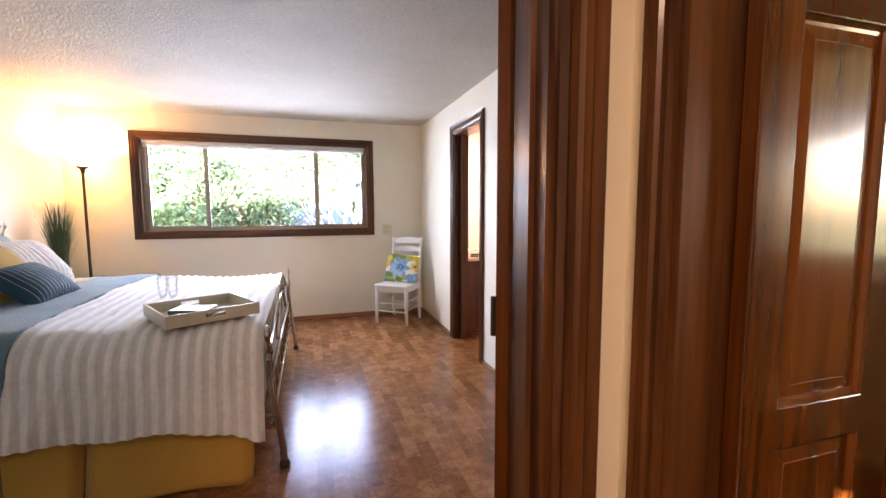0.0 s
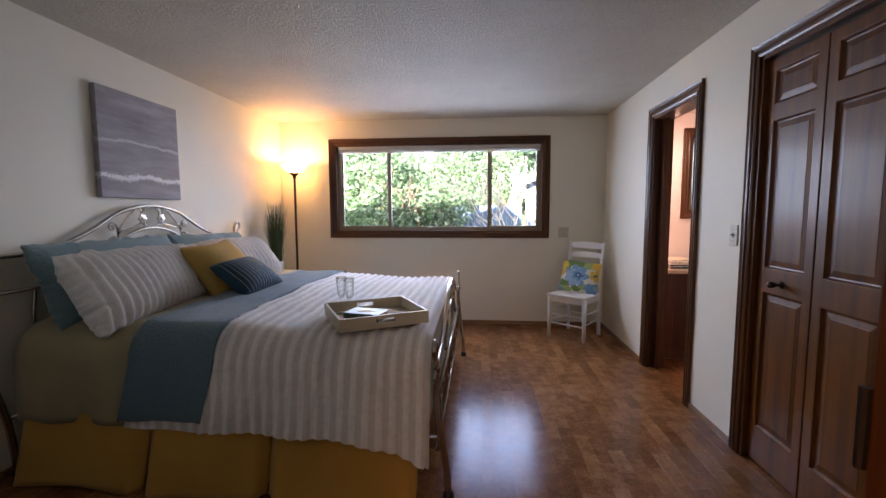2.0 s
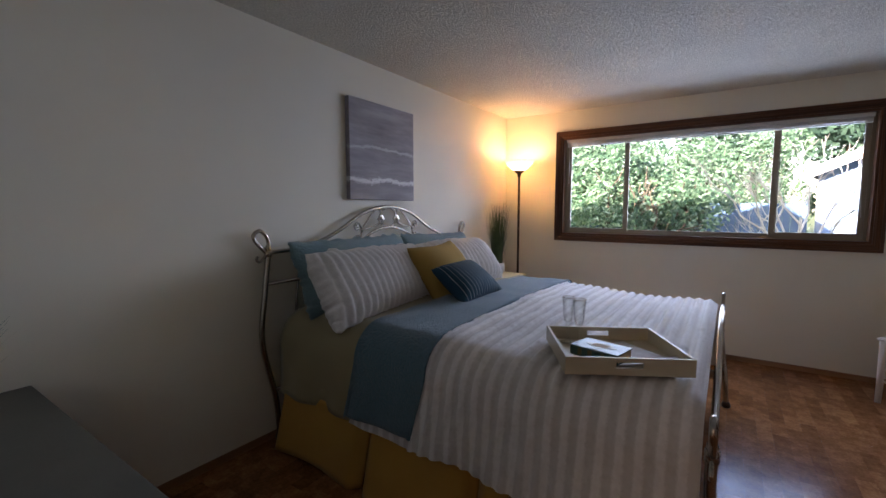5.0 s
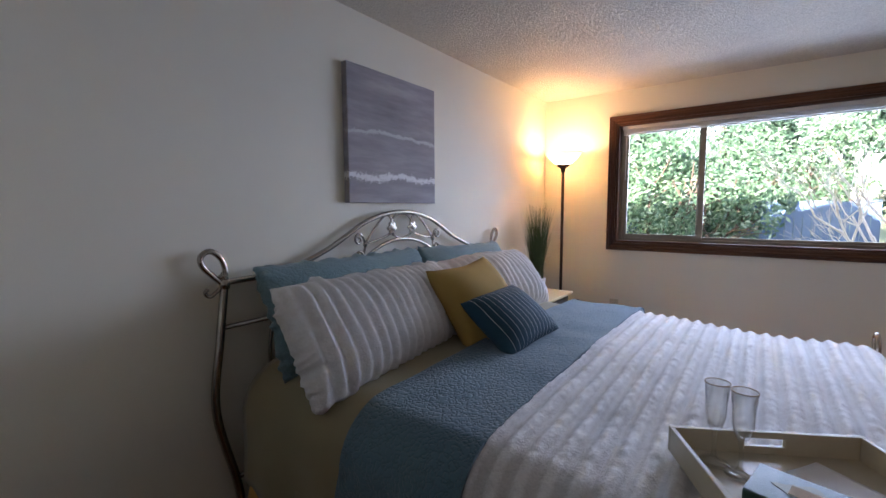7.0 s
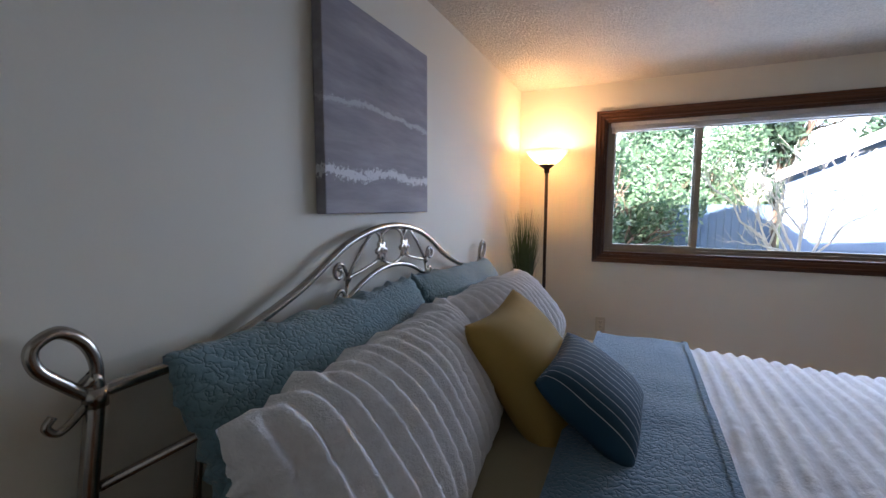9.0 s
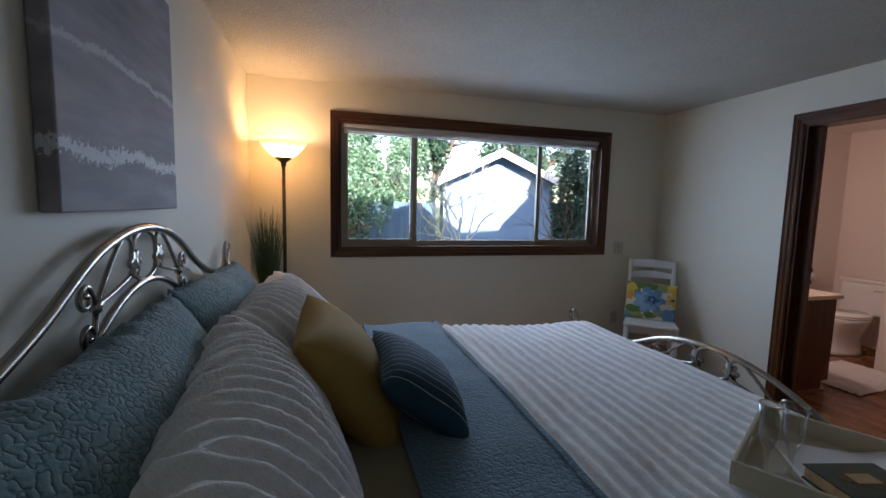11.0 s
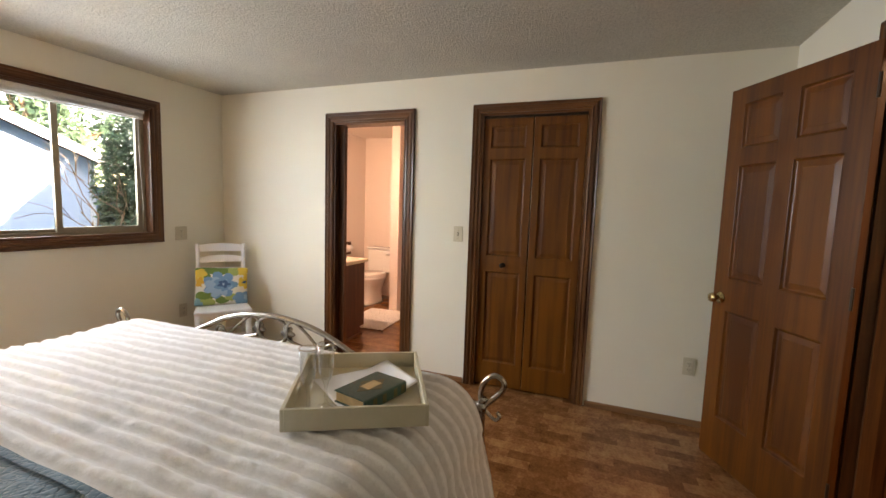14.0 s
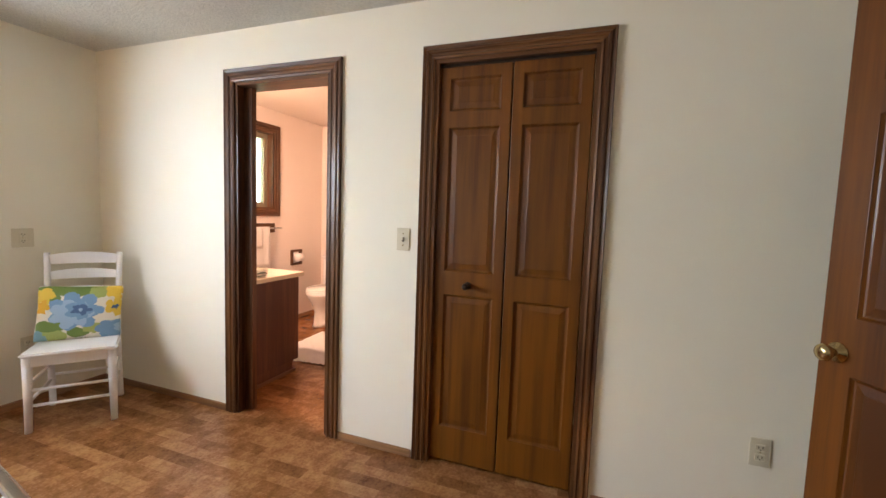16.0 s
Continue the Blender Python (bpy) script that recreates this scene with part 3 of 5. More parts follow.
structure("side_room_wall_east", slab([-7.0, S - T], [0, H + 0.2], [SIDEWIN], T, on_x(5.0, 1)), WALL, "plain wall of the room behind the hall door")
structure("side_room_wall_north", slab([3.066, 5.0], [0, H + 0.2], [], 0.04, on_y(S - T, 1)), WALL, "plain wall of the room behind the hall door")
structure("side_room_wall_south", slab([3.066, 5.0], [0, H + 0.2], [], T, on_y(-7.0, -1)), WALL, "plain wall of the room behind the hall door")
tagged(part("side_room_ceiling", boxed(3.051, 5.1, -7.1, SL - 0.101, H + 0.002, H + 0.1), CEIL, None, "plain ceiling"), category="ceiling", kind="structure")

CASE = [(0.0, 0.0), (0.0, 0.012), (0.012, 0.016), (0.018, 0.011), (0.030, 0.012), (0.036, 0.019), (0.048, 0.020), (0.054, 0.014), (0.062, 0.016), (0.072, 0.020), (0.075, 0.017), (0.075, 0.0)]


def casing(opening, place, closed, woods, parent, width=1.0, only=(0, 1, 2, 3)):
    """Mitred moulding round an opening; each leg is a part of its own."""
    u0, u1, v0, v1 = opening
    corners = [((u0, v0), (-1, -1 if closed else 0)), ((u0, v1), (-1, 1)), ((u1, v1), (1, 1)), ((u1, v0), (1, -1 if closed else 0))]
    legs = list(zip(corners, corners[1:] + corners[:1]))[: 4 if closed else 3]
    for n, (a, b) in enumerate(legs):
        if n not in only:
            continue
        bm, ends = bmesh.new(), []
        for (u, v), (su, sv) in (a, b):
            ends.append([bm.verts.new(place(u + su * w * width, v + sv * w * width, d)) for w, d in CASE])
        for i in range(len(CASE)):
            j = (i + 1) % len(CASE)
            bm.faces.new((ends[0][i], ends[0][j], ends[1][j], ends[1][i]))
        part("casing", bm, woods[1] if n % 2 else woods[0], parent)


def lining(opening, place, depth, thick, closed, woods, parent, start=0.0):
    """The boards that line an opening."""
    u0, u1, v0, v1 = opening
    runs = [((u0, u0 + thick, v0, v1), woods[0]), ((u1 - thick, u1, v0, v1), woods[0]), ((u0 + thick, u1 - thick, v1 - thick, v1), woods[1])]
    if closed:
        runs.append(((u0 + thick, u1 - thick, v0, v0 + thick), woods[1]))
    for (a, b, c, d), wood in runs:
        part("jamb", slab([a, b], [c, d], [], depth, lambda u, v, k: place(u, v, k + start)), wood, parent)


def panel_leaf(name, w, h, thick, panels, parent, label="", wood=None):
    """A framed door leaf in its own coordinates: u along x from the hinge, z up, y across; raised panels as parts."""
    holes = panels
    leaf = part(name, slab([0, w], [0, h], holes, thick, lambda u, v, d: (u, d - thick / 2, v)), wood or DOOR[2], parent, label)
    bev = leaf.modifiers.new("round", "BEVEL")
    bev.width, bev.segments, bev.limit_method = 0.003, 2, "ANGLE"
    for u0, u1, v0, v1 in panels:
        bm = bmesh.new()
        for side in (-1, 1):
            rings = []
            for inset, d in ((0.0, thick * 0.5 - 0.004), (0.006, thick * 0.5 - 0.011), (0.012, thick * 0.5 - 0.0125), (0.036, thick * 0.5 - 0.009), (0.038, thick * 0.5 - 0.008)):
                rings.append([bm.verts.new((u, side * d, v)) for u, v in ((u0 + inset, v0 + inset), (u1 - inset, v0 + inset), (u1 - inset, v1 - inset), (u0 + inset, v1 - inset))])
            for a, b in zip(rings, rings[1:]):
                for i in range(4):
                    bm.faces.new((a[i], a[(i + 1) % 4], b[(i + 1) % 4], b[i]))
            bm.faces.new(rings[-1])
        part("panel", bm, wood or DOOR[2], leaf)
    return leaf


def knob(parent, at, out, material=BRASS, r=0.027):
    """A turned knob with its rose, standing out along +y or -y."""
    bm = lathe(bmesh.new(), [(0.0, 0.0), (r * 1.15, 0.0), (r * 1.15, 0.006), (r * 0.45, 0.010), (r * 0.42, 0.030), (r * 0.8, 0.036), (r, 0.048), (r * 0.85, 0.060), (r * 0.4, 0.064), (0.0, 0.064)], sides=20)
    bmesh.ops.transform(bm, matrix=Matrix.Translation(at) @ Matrix.Rotation(radians(-90 * out), 4, "X"), verts=bm.verts)
    return part("knob", bm, material, parent, "polished brass knob" if material is BRASS else "", smooth=True)


# bath doorway
door_1 = thing("door_1", pose(W, -1.6, 0), "open bath doorway with dark stained wood casing", "doorway", kind="structure")


def rel(place, root):
    return lambda u, v, d: Vector(place(u, v, d)) - root.matrix_world.translation


casing((BATH[0], BATH[1], 0, BATH[3]), rel(on_x(W, -1), door_1), False, (TRIM[2], TRIM[1]), door_1)
lining((BATH[0], BATH[1], 0, BATH[3]), rel(on_x(W - 0.002, 1), door_1), T + 0.02, 0.018, False, (TRIM[2], TRIM[1]), door_1)
for u in (BATH[0] + 0.018, BATH[1] - 0.03):
    part("door_stop", slab([u, u + 0.012], [0, BATH[3] - 0.018], [], 0.04, rel(on_x(W + 0.05, 1), door_1)), TRIM[2], door_1)
part("pocket_door", slab([BATH[1] - 0.075, BATH[1] - 0.03], [0.008, BATH[3] - 0.02], [], 0.035, rel(on_x(W + 0.052, 1), door_1)), TRIM[2], door_1, "edge of a dark sliding door")

# closet with its bifold
door_2 = thing("door_2", pose(W, -2.92, 0), "closed bifold closet door of stained six-panel wood", "door", kind="structure")
casing((CLO[0], CLO[1], 0, CLO[3]), rel(on_x(W, -1), door_2), False, (TRIM[2], TRIM[1]), door_2, 0.85)
lining((CLO[0], CLO[1], 0, CLO[3]), rel(on_x(W - 0.002, 1), door_2), T + 0.004, 0.018, False, (TRIM[2], TRIM[1]), door_2)
lw = (CLO[1] - CLO[0] - 0.036 - 0.008) / 2
bi_panels = [(0.052, lw - 0.052, 0.182, 0.872), (0.052, lw - 0.052, 0.995, 1.70), (0.052, lw - 0.052, 1.782, 1.935)]
for n in range(2):
    leaf = panel_leaf("leaf", lw - 0.002, 1.990, 0.030, bi_panels, door_2)
    leaf.matrix_local = Matrix.Translation((0.038, CLO[1] + 2.92 - 0.02 - n * (lw + 0.004), 0.014)) @ Matrix.Rotation(radians(-90), 4, "Z")
    if n == 0:
        knob(leaf, (lw * 0.50, -0.013, 0.928), -1, BRONZE, 0.016)
part("track", slab([CLO[0] + 0.02, CLO[1] - 0.02], [2.005, 2.018], [], 0.03, rel(on_x(W + 0.03, 1), door_2)), BRONZE, door_2)

# entry doorway and its open door
door_3 = thing("door_3", pose(2.315, S, 0), "entry doorway with dark stained wood casing", "doorway", kind="structure")
en = (ENTRY[0], ENTRY[1], 0, ENTRY[3])
casing(en, rel(on_y(S, 1), door_3), False, (TRIM[2], TRIM[0]), door_3, only=(1, 2))
casing(en, rel(on_y(S - T, -1), door_3), False, (TRIM[2], TRIM[0]), door_3, 1.35, only=(2,))
casing(en, rel(on_y(SL, 1), door_3), False, (TRIM[2], TRIM[0]), door_3, only=(0,))
casing(en, rel(on_y(SL - T, -1), door_3), False, (TRIM[2], TRIM[0]), door_3, only=(0, 1))
deep = T + S - SL
for (a, b, c, d), start, depth, wood in (((en[0], en[0] + 0.018, 0, en[3]), SL + 0.002, T + 0.004, TRIM[2]), ((en[1] - 0.018, en[1], 0, en[3]), S + 0.002, T + 0.004, TRIM[2]), ((en[0] + 0.018, en[1] - 0.018, en[3] - 0.018, en[3]), S + 0.002, deep + 0.004, TRIM[0])):
    part("jamb", slab([a, b], [c, d], [], depth, rel(on_y(start, -1), door_3)), wood, door_3)
part("door_stop", slab([en[1] - 0.03, en[1] - 0.018], [0, en[3] - 0.018], [], 0.045, rel(on_y(S - 0.04, -1), door_3)), TRIM[2], door_3)
part("door_stop", slab([en[0] + 0.018, en[0] + 0.03], [0, en[3] - 0.018], [], 0.045, rel(on_y(SL - 0.04, -1), door_3)), TRIM[2], door_3)

SIX = [(u0, u1, v0, v1) for v0, v1 in ((0.25, 0.84), (1.02, 1.61), (1.705, 1.925)) for u0, u1 in ((0.10, 0.32), (0.415, 0.635))]
door_4 = thing("door_4", pose(2.728, S + 0.032, 0.008, 0, 0, 25.5), "reddish stained six-panel bedroom door standing open", "door", kind="structure")
leaf = panel_leaf("leaf", 0.735, 2.012, 0.035, SIX, door_4, wood=REDDOOR)
knob(leaf, (0.675, 0.0175, 0.905), 1)
knob(leaf, (0.675, -0.0175, 0.905), -1)
part("latch_plate", boxed(0.734, 0.7375, -0.011, 0.011, 0.87, 0.94), BRASS, leaf)
for z in (0.2, 1.0, 1.8):
    part("hinge", tube(bmesh.new(), [(-0.004, 0.02, z), (-0.004, 0.02, z + 0.09)], 0.006), BRONZE, leaf)

door_5 = thing("door_5", pose(2.925, -5.02, 0), "glossy six-panel hall door standing wide open in a dark casing", "door", kind="structure")
hd = (HALLDOOR[0], HALLDOOR[1], 0, HALLDOOR[3])
casing(hd, rel(on_x(2.925, -1), door_5), False, (TRIM[2], TRIM[1]), door_5, 0.9)
lining(hd, rel(on_x(2.923, 1), door_5), T + 0.004, 0.018, False, (TRIM[2], TRIM[1]), door_5)
leaf = panel_leaf("leaf", 0.76, 2.0, 0.035, [(max(0, a - 0.012), b - 0.012, c - (0.10 if 0.9 < c < 1.2 else 0.0), d) for a, b, c, d in SIX], door_5, wood=HALLWOOD)
leaf.matrix_local = Matrix.Translation((T - 0.01, HALLDOOR[1] + 5.02 - 0.038, 0.01)) @ Matrix.Rotation(radians(-1), 4, "Z")

# bedroom window
window_1 = thing("window_1", pose((WIN[0] + WIN[1]) / 2, 0, WIN[2]), "wide three-pane slider window with dark wood casing", "window", kind="structure")
wr = lambda d0: rel(on_y(d0, 1), window_1)
casing(WIN, rel(on_y(0, -1), window_1), True, (WINDOW_WOOD[2], WINDOW_WOOD[0]), window_1, 0.85)
lining(WIN, wr(-0.002), 0.13, 0.018, True, (WINDOW_WOOD[2], WINDOW_WOOD[0]), window_1)
gx0, gx1, gz0, gz1 = WIN[0] + 0.018, WIN[1] - 0.018, WIN[2] + 0.018, WIN[3] - 0.018
part("window_frame", slab([gx0, gx1], [gz0, gz1], [(gx0 + 0.022, gx1 - 0.022, gz0 + 0.02, gz1 - 0.02)], 0.06, wr(0.075)), ALU, window_1, "tan aluminium outer frame")
X1, X2 = 1.255, 2.43
for a, b, d, wide in ((gx0 + 0.022, X1 + 0.03, 0.085, 0.034), (X2 - 0.03, gx1 - 0.022, 0.085, 0.034), (X1 - 0.02, X2 + 0.02, 0.110, 0.022)):
    sash = part("sash", slab([a, b], [gz0 + 0.02, gz1 - 0.02], [(a + wide, b - wide, gz0 + 0.02 + wide, gz1 - 0.02 - wide)], 0.022, wr(d)), ALU, window_1, "tan aluminium sash")
    pane = part("pane", slab([a + wide, b - wide], [gz0 + 0.02 + wide, gz1 - 0.02 - wide], [], 0.004, wr(d + 0.009)), PANE, sash, "clear window glass")
    pane.visible_shadow = False
blind = tagged(new("mini_blind"), "white mini blind drawn up under the window head", "blind")
blind.location = ((gx0 + gx1) / 2, 0.045, gz1 - 0.002)
part("headrail", boxed(-1.15, 1.15, -0.02, 0.02, -0.030, 0, bevel=0.002), BLIND, blind)
for n in range(6):
    part("slat", boxed(-1.145, 1.145, -0.012, 0.012, -0.0345 - 0.0045 * n, -0.032 - 0.0045 * n), BLIND, blind)
part("bottom_rail", boxed(-1.145, 1.145, -0.012, 0.012, -0.072, -0.061, bevel=0.002), BLIND, blind)
part("wand", tube(bmesh.new(), [(-1.118, -0.018, -0.03), (-1.121, -0.019, -0.45)], 0.004, 6), BLIND, blind, "clear tilt wand")
part("cord", tube(bmesh.new(), smooth_path([(1.10, -0.018, -0.03), (1.102, -0.02, -0.4), (1.118, -0.02, -0.78)]), 0.002, 5), BLIND, blind)

# bath window
window_2 = thing("window_2", pose((BWIN[0] + BWIN[1]) / 2, 0, BWIN[2]), "small bath window in a dark wood casing", "window", kind="structure")
w2 = lambda d0, s=1: rel(on_y(d0, s), window_2)
casing(BWIN, w2(-0.014, -1), True, (WINDOW_WOOD[2], WINDOW_WOOD[0]), window_2)
lining(BWIN, w2(-0.016), 0.13, 0.018, True, (WINDOW_WOOD[2], WINDOW_WOOD[0]), window_2)
a, b, c, d = BWIN[0] + 0.018, BWIN[1] - 0.018, BWIN[2] + 0.018, BWIN[3] - 0.018
sash = part("sash", slab([a, b], [c, d], [(a + 0.05, b - 0.05, c + 0.05, d - 0.05)], 0.05, w2(0.06)), ALU, window_2, "pale aluminium sash")
frost = bpy.data.materials.new("obscured_glass")
frost.use_nodes = True
fb = frost.node_tree.nodes["Principled BSDF"]
fb.inputs["Transmission Weight"].default_value, fb.inputs["Roughness"].default_value, fb.inputs["IOR"].default_value = 1.0, 0.75, 1.15
fb.inputs["Base Color"].default_value = (0.80, 1.0, 0.96, 1)
pane = part("pane", slab([a + 0.05, b - 0.05], [c + 0.05, d - 0.05], [], 0.004, w2(0.075)), frost, sash, "obscured glass")
pane.visible_shadow = False

# baseboards
def baseboard(x0, x1, y0, y1, wood):
    bm = boxed(x0, x1, y0, y1, 0.0, 0.042)
    bmesh.ops.bevel(bm, geom=[e for e in bm.edges if all(v.co.z > 0.04 for v in e.verts)], offset=0.005, segments=2, affect="EDGES")
    tagged(part("baseboard", bm, wood, None, "low stained wood baseboard"), category="baseboard", kind="structure")


baseboard(0.0, W, -0.011, 0.0, BASE[0])
baseboard(0.0, 0.011, SL, -0.011, BASE[1])
for a, b in ((BATH[1] + 0.075, -0.011), (CLO[1] + 0.075, BATH[0] - 0.075), (S, CLO[0] - 0.075)):
    baseboard(W - 0.011, W, a, b, BASE[1])
baseboard(0.011, ENTRY[0] - 0.075, SL, SL + 0.011, BASE[0])
baseboard(ENTRY[1] + 0.075, W - 0.011, S, S + 0.011, BASE[0])
baseboard(5.0, 6.2, -0.026, -0.015, BASE[0])

# ---- bedroom ----


def frame_matrix(center, right, up):
    r = Vector(right).normalized()
    u = (Vector(up) - r * Vector(up).dot(r)).normalized()
    m = Matrix((r, u, r.cross(u))).transposed().to_4x4()
    m.translation = Vector(center)
    return m


def pillow_mesh(w, h, t, nu=44, nv=30, ribs=0.0, pinch=0.06, seed=0, slump=0.0, flange=0.0):
    """A stuffed cushion, x across, y up, z thickness, with drawn-in edges, soft creases and, if asked, tufted ridges."""
    bm, grid = bmesh.new(), {}
    for s in (1, -1):
        for i in range(nu + 1):
            for j in range(nv + 1):
                a, b = 2 * i / nu - 1, 2 * j / nv - 1
                edge = i in (0, nu) or j in (0, nv)
                if edge and s < 0:
                    grid[s, i, j] = grid[1, i, j]
                    continue
                f = max(0.0, (1 - abs(a) ** 2.6) * (1 - abs(b) ** 2.6)) ** 0.55
                x = w / 2 * a * (1 - pinch * (1 - abs(b) ** 2) * abs(a)) * (1 - 0.045 * a**4 * b**4)
                y = h / 2 * b * (1 - pinch * (1 - abs(a) ** 2) * abs(b)) * (1 - 0.045 * a**4 * b**4)
                rag = flange * max(abs(a), abs(b)) ** 12
                x += rag * noise.noise(Vector((a * 3, b * 9, seed)))
                y += rag * noise.noise(Vector((a * 9, b * 3, seed + 4)))
                n = noise.noise(Vector((x * 5 + seed * 7, y * 5, s * 3)))
                z = s * t / 2 * f * (1 + 0.10 * n - slump * b)
                if ribs and not edge:
                    z += s * (0.022 * math.sin(math.pi * (x + 0.010) / ribs) ** 2 + 0.004 * noise.noise(Vector((x * 60, y * 60, s)))) * min(1, f * 2)
                z += 0.016 * noise.noise(Vector((x * 3, y * 3, seed))) + 0.7 * flange * max(abs(a), abs(b)) ** 10 * noise.noise(Vector((a * 6, b * 6, seed + 2)))
                grid[s, i, j] = bm.verts.new((x, y, z))
    for s in (1, -1):
        for i in range(nu):
            for j in range(nv):
                bm.faces.new((grid[s, i, j], grid[s, i + 1, j], grid[s, i + 1, j + 1], grid[s, i, j + 1]))
    return bm


def pillow(name, m, material, label, **shape):
    ob = part(name, pillow_mesh(**shape), material, None, label, smooth=True)
    ob.matrix_world = m
    return tagged(ob, category="pillow")


# bed frame of bent metal tube, in coordinates about its head end
BED = thing("bed", pose(0.045, -2.062, 0), "king bed frame of bent pewter metal tube with scrolls", "bed")
TOP = 0.745


def rosette(bm, at, r=0.022):
    """A small cast flower with six domed petals."""
    at, rings = Vector(at), []
    for k, (f, d) in enumerate(((1.0, -0.004), (1.0, 0.003), (0.8, 0.006), (0.42, 0.002), (0.28, 0.007), (0.1, 0.009))):
        ring = []
        for i in range(36):
            a = math.pi * i / 18
            q = r * f * (1 + (0.45 if k < 3 else 0.0) * abs(math.cos(3 * a)) - (0.25 if k < 3 else 0))
            ring.append(bm.verts.new(at + Vector((d, q * math.cos(a), q * math.sin(a)))))
        rings.append(ring)
    for p, q in zip(rings, rings[1:]):
        for i in range(36):
            bm.faces.new((p[i], p[(i + 1) % 36], q[(i + 1) % 36], q[i]))
    bm.faces.new(rings[0]); bm.faces.new(rings[-1])
    return bm


def spiral(center, r, turns, start, sense):
    """A scroll that winds inwards in the y-z plane."""
    out = []
    n = int(14 * turns)
    for k in range(n + 1):
        a = start + sense * 2 * math.pi * turns * k / n
        q = r * (1 - 0.75 * k / n)
        out.append(Vector(center) + Vector((0, q * math.cos(a), q * math.sin(a))))
    return out


def bed_end(x, join, rise, low, label, foot):
    """One end of the bed: two posts with looped finials, an arched rail, a lower arch, scrolls, rosettes and spindles."""
    root = part("headboard" if not foot else "footboard", tube(bmesh.new(), smooth_path(
        [(x, -1.0, join), (x, -0.74, join + 0.06 * rise), (x, -0.5, join + 0.36 * rise), (x, -0.25, join + 0.84 * rise), (x, 0, join + rise),
         (x, 0.25, join + 0.84 * rise), (x, 0.5, join + 0.36 * rise), (x, 0.74, join + 0.06 * rise), (x, 1.0, join)]), 0.0125, 10), PEWTER, BED, label, smooth=True)
    for s in (-1, 1):
        bulge = 0.045 if not foot else 0.0
        lean = 0.0 if not foot else 0.05
        post = smooth_path([(x + lean, s * 0.955, 0.02), (x + lean * 0.8, s * (0.965 + bulge * 0.3), join * 0.25), (x + lean * 0.3, s * (1.0 + bulge), join * 0.55), (x, s * (0.99 + bulge * 0.6), join * 0.8), (x, s * 0.99, join), (x, s * 1.0, join + 0.03)])
        p = part("post", tube(bmesh.new(), post, 0.016, 10), PEWTER, root, smooth=True)
        loop = smooth_path([(x, s * 0.99, join - 0.01), (x, s * 0.985, join + 0.05), (x, s * 1.0, join + 0.095), (x, s * 1.035, join + 0.122), (x, s * 1.068, join + 0.105), (x, s * 1.065, join + 0.07), (x, s * 1.03, join + 0.03), (x, s * 1.0, join)])
        part("finial", tube(bmesh.new(), loop, 0.011, 8), PEWTER, root, smooth=True)
        curl = smooth_path([(x, s * 0.99, join), (x, s * 1.02, join - 0.03), (x, s * 1.045, join - 0.045), (x, s * 1.06, join - 0.03), (x, s * 1.05, join - 0.015)])
        part("curl", tube(bmesh.new(), curl, 0.007, 6), PEWTER, root, smooth=True)
        part("collar", tube(bmesh.new(), [(x, s * 0.99, join - 0.022), (x, s * 0.99, join + 0.012)], 0.020, 10), PEWTER, root, smooth=True)
        part("foot_cup", lathe(bmesh.new(), [(0.0, 0.0), (0.024, 0.0), (0.027, 0.014), (0.020, 0.036), (0.0, 0.036)], (x + lean, s * 0.955, 0.0), 14), BRONZE, root, smooth=True)
    inner = [(x, -0.46, join - 0.10), (x, -0.3, join + 0.05 * rise), (x, -0.15, join + 0.33 * rise), (x, 0, join + 0.42 * rise), (x, 0.15, join + 0.33 * rise), (x, 0.3, join + 0.05 * rise), (x, 0.46, join - 0.10)]
    part("inner_arch", tube(bmesh.new(), smooth_path(inner), 0.010, 8), PEWTER, root, smooth=True)
    mid = join + 0.66 * rise
    for s in (-1, 1):
        part("rosette", rosette(bmesh.new(), (x + 0.006, s * 0.083, mid), 0.032), PEWTER, root, smooth=True)
        z = lambda k: join + k * rise
        strap = smooth_path([(x, s * 0.070, z(0.50)), (x, s * 0.082, z(0.66)), (x, s * 0.085, z(0.86)), (x, s * 0.125, z(0.93)), (x, s * 0.185, z(0.76)), (x, s * 0.245, z(0.52)), (x, s * 0.275, z(0.38))])
        part("scroll", tube(bmesh.new(), strap, 0.0065, 6), PEWTER, root, smooth=True)
        ring = smooth_path([(x, s * 0.082, z(0.66)), (x, s * 0.072, z(0.86)), (x, s * 0.035, z(0.95)), (x, 0, z(0.97))])
        part("scroll", tube(bmesh.new(), ring, 0.0065, 6), PEWTER, root, smooth=True)
        part("scroll", tube(bmesh.new(), smooth_path([(x, s * 0.082, z(0.66)), (x, s * 0.06, z(0.50)), (x, 0, z(0.43))]), 0.006, 6), PEWTER, root, smooth=True)
        part("scroll", tube(bmesh.new(), smooth_path([(x, s * 0.275, z(0.38)), (x, s * 0.19, z(0.44)), (x, s * 0.11, z(0.52)), (x, s * 0.085, z(0.58))]), 0.006, 6), PEWTER, root, smooth=True)
        part("scroll", tube(bmesh.new(), [Vector((x, s * 0.275, z(0.38)))] + spiral((x, s * 0.318, z(0.47)), 0.030, 1.2, math.pi / 2 + s * math.pi / 2 - s * 0.9, -s), 0.0065, 6), PEWTER, root, smooth=True)
        part("scroll", tube(bmesh.new(), [Vector((x, s * 0.275, z(0.38)))] + spiral((x, s * 0.310, z(0.16)), 0.032, 1.2, math.pi / 2 + s * math.pi / 2 - s * -0.9, s), 0.0065, 6), PEWTER, root, smooth=True)
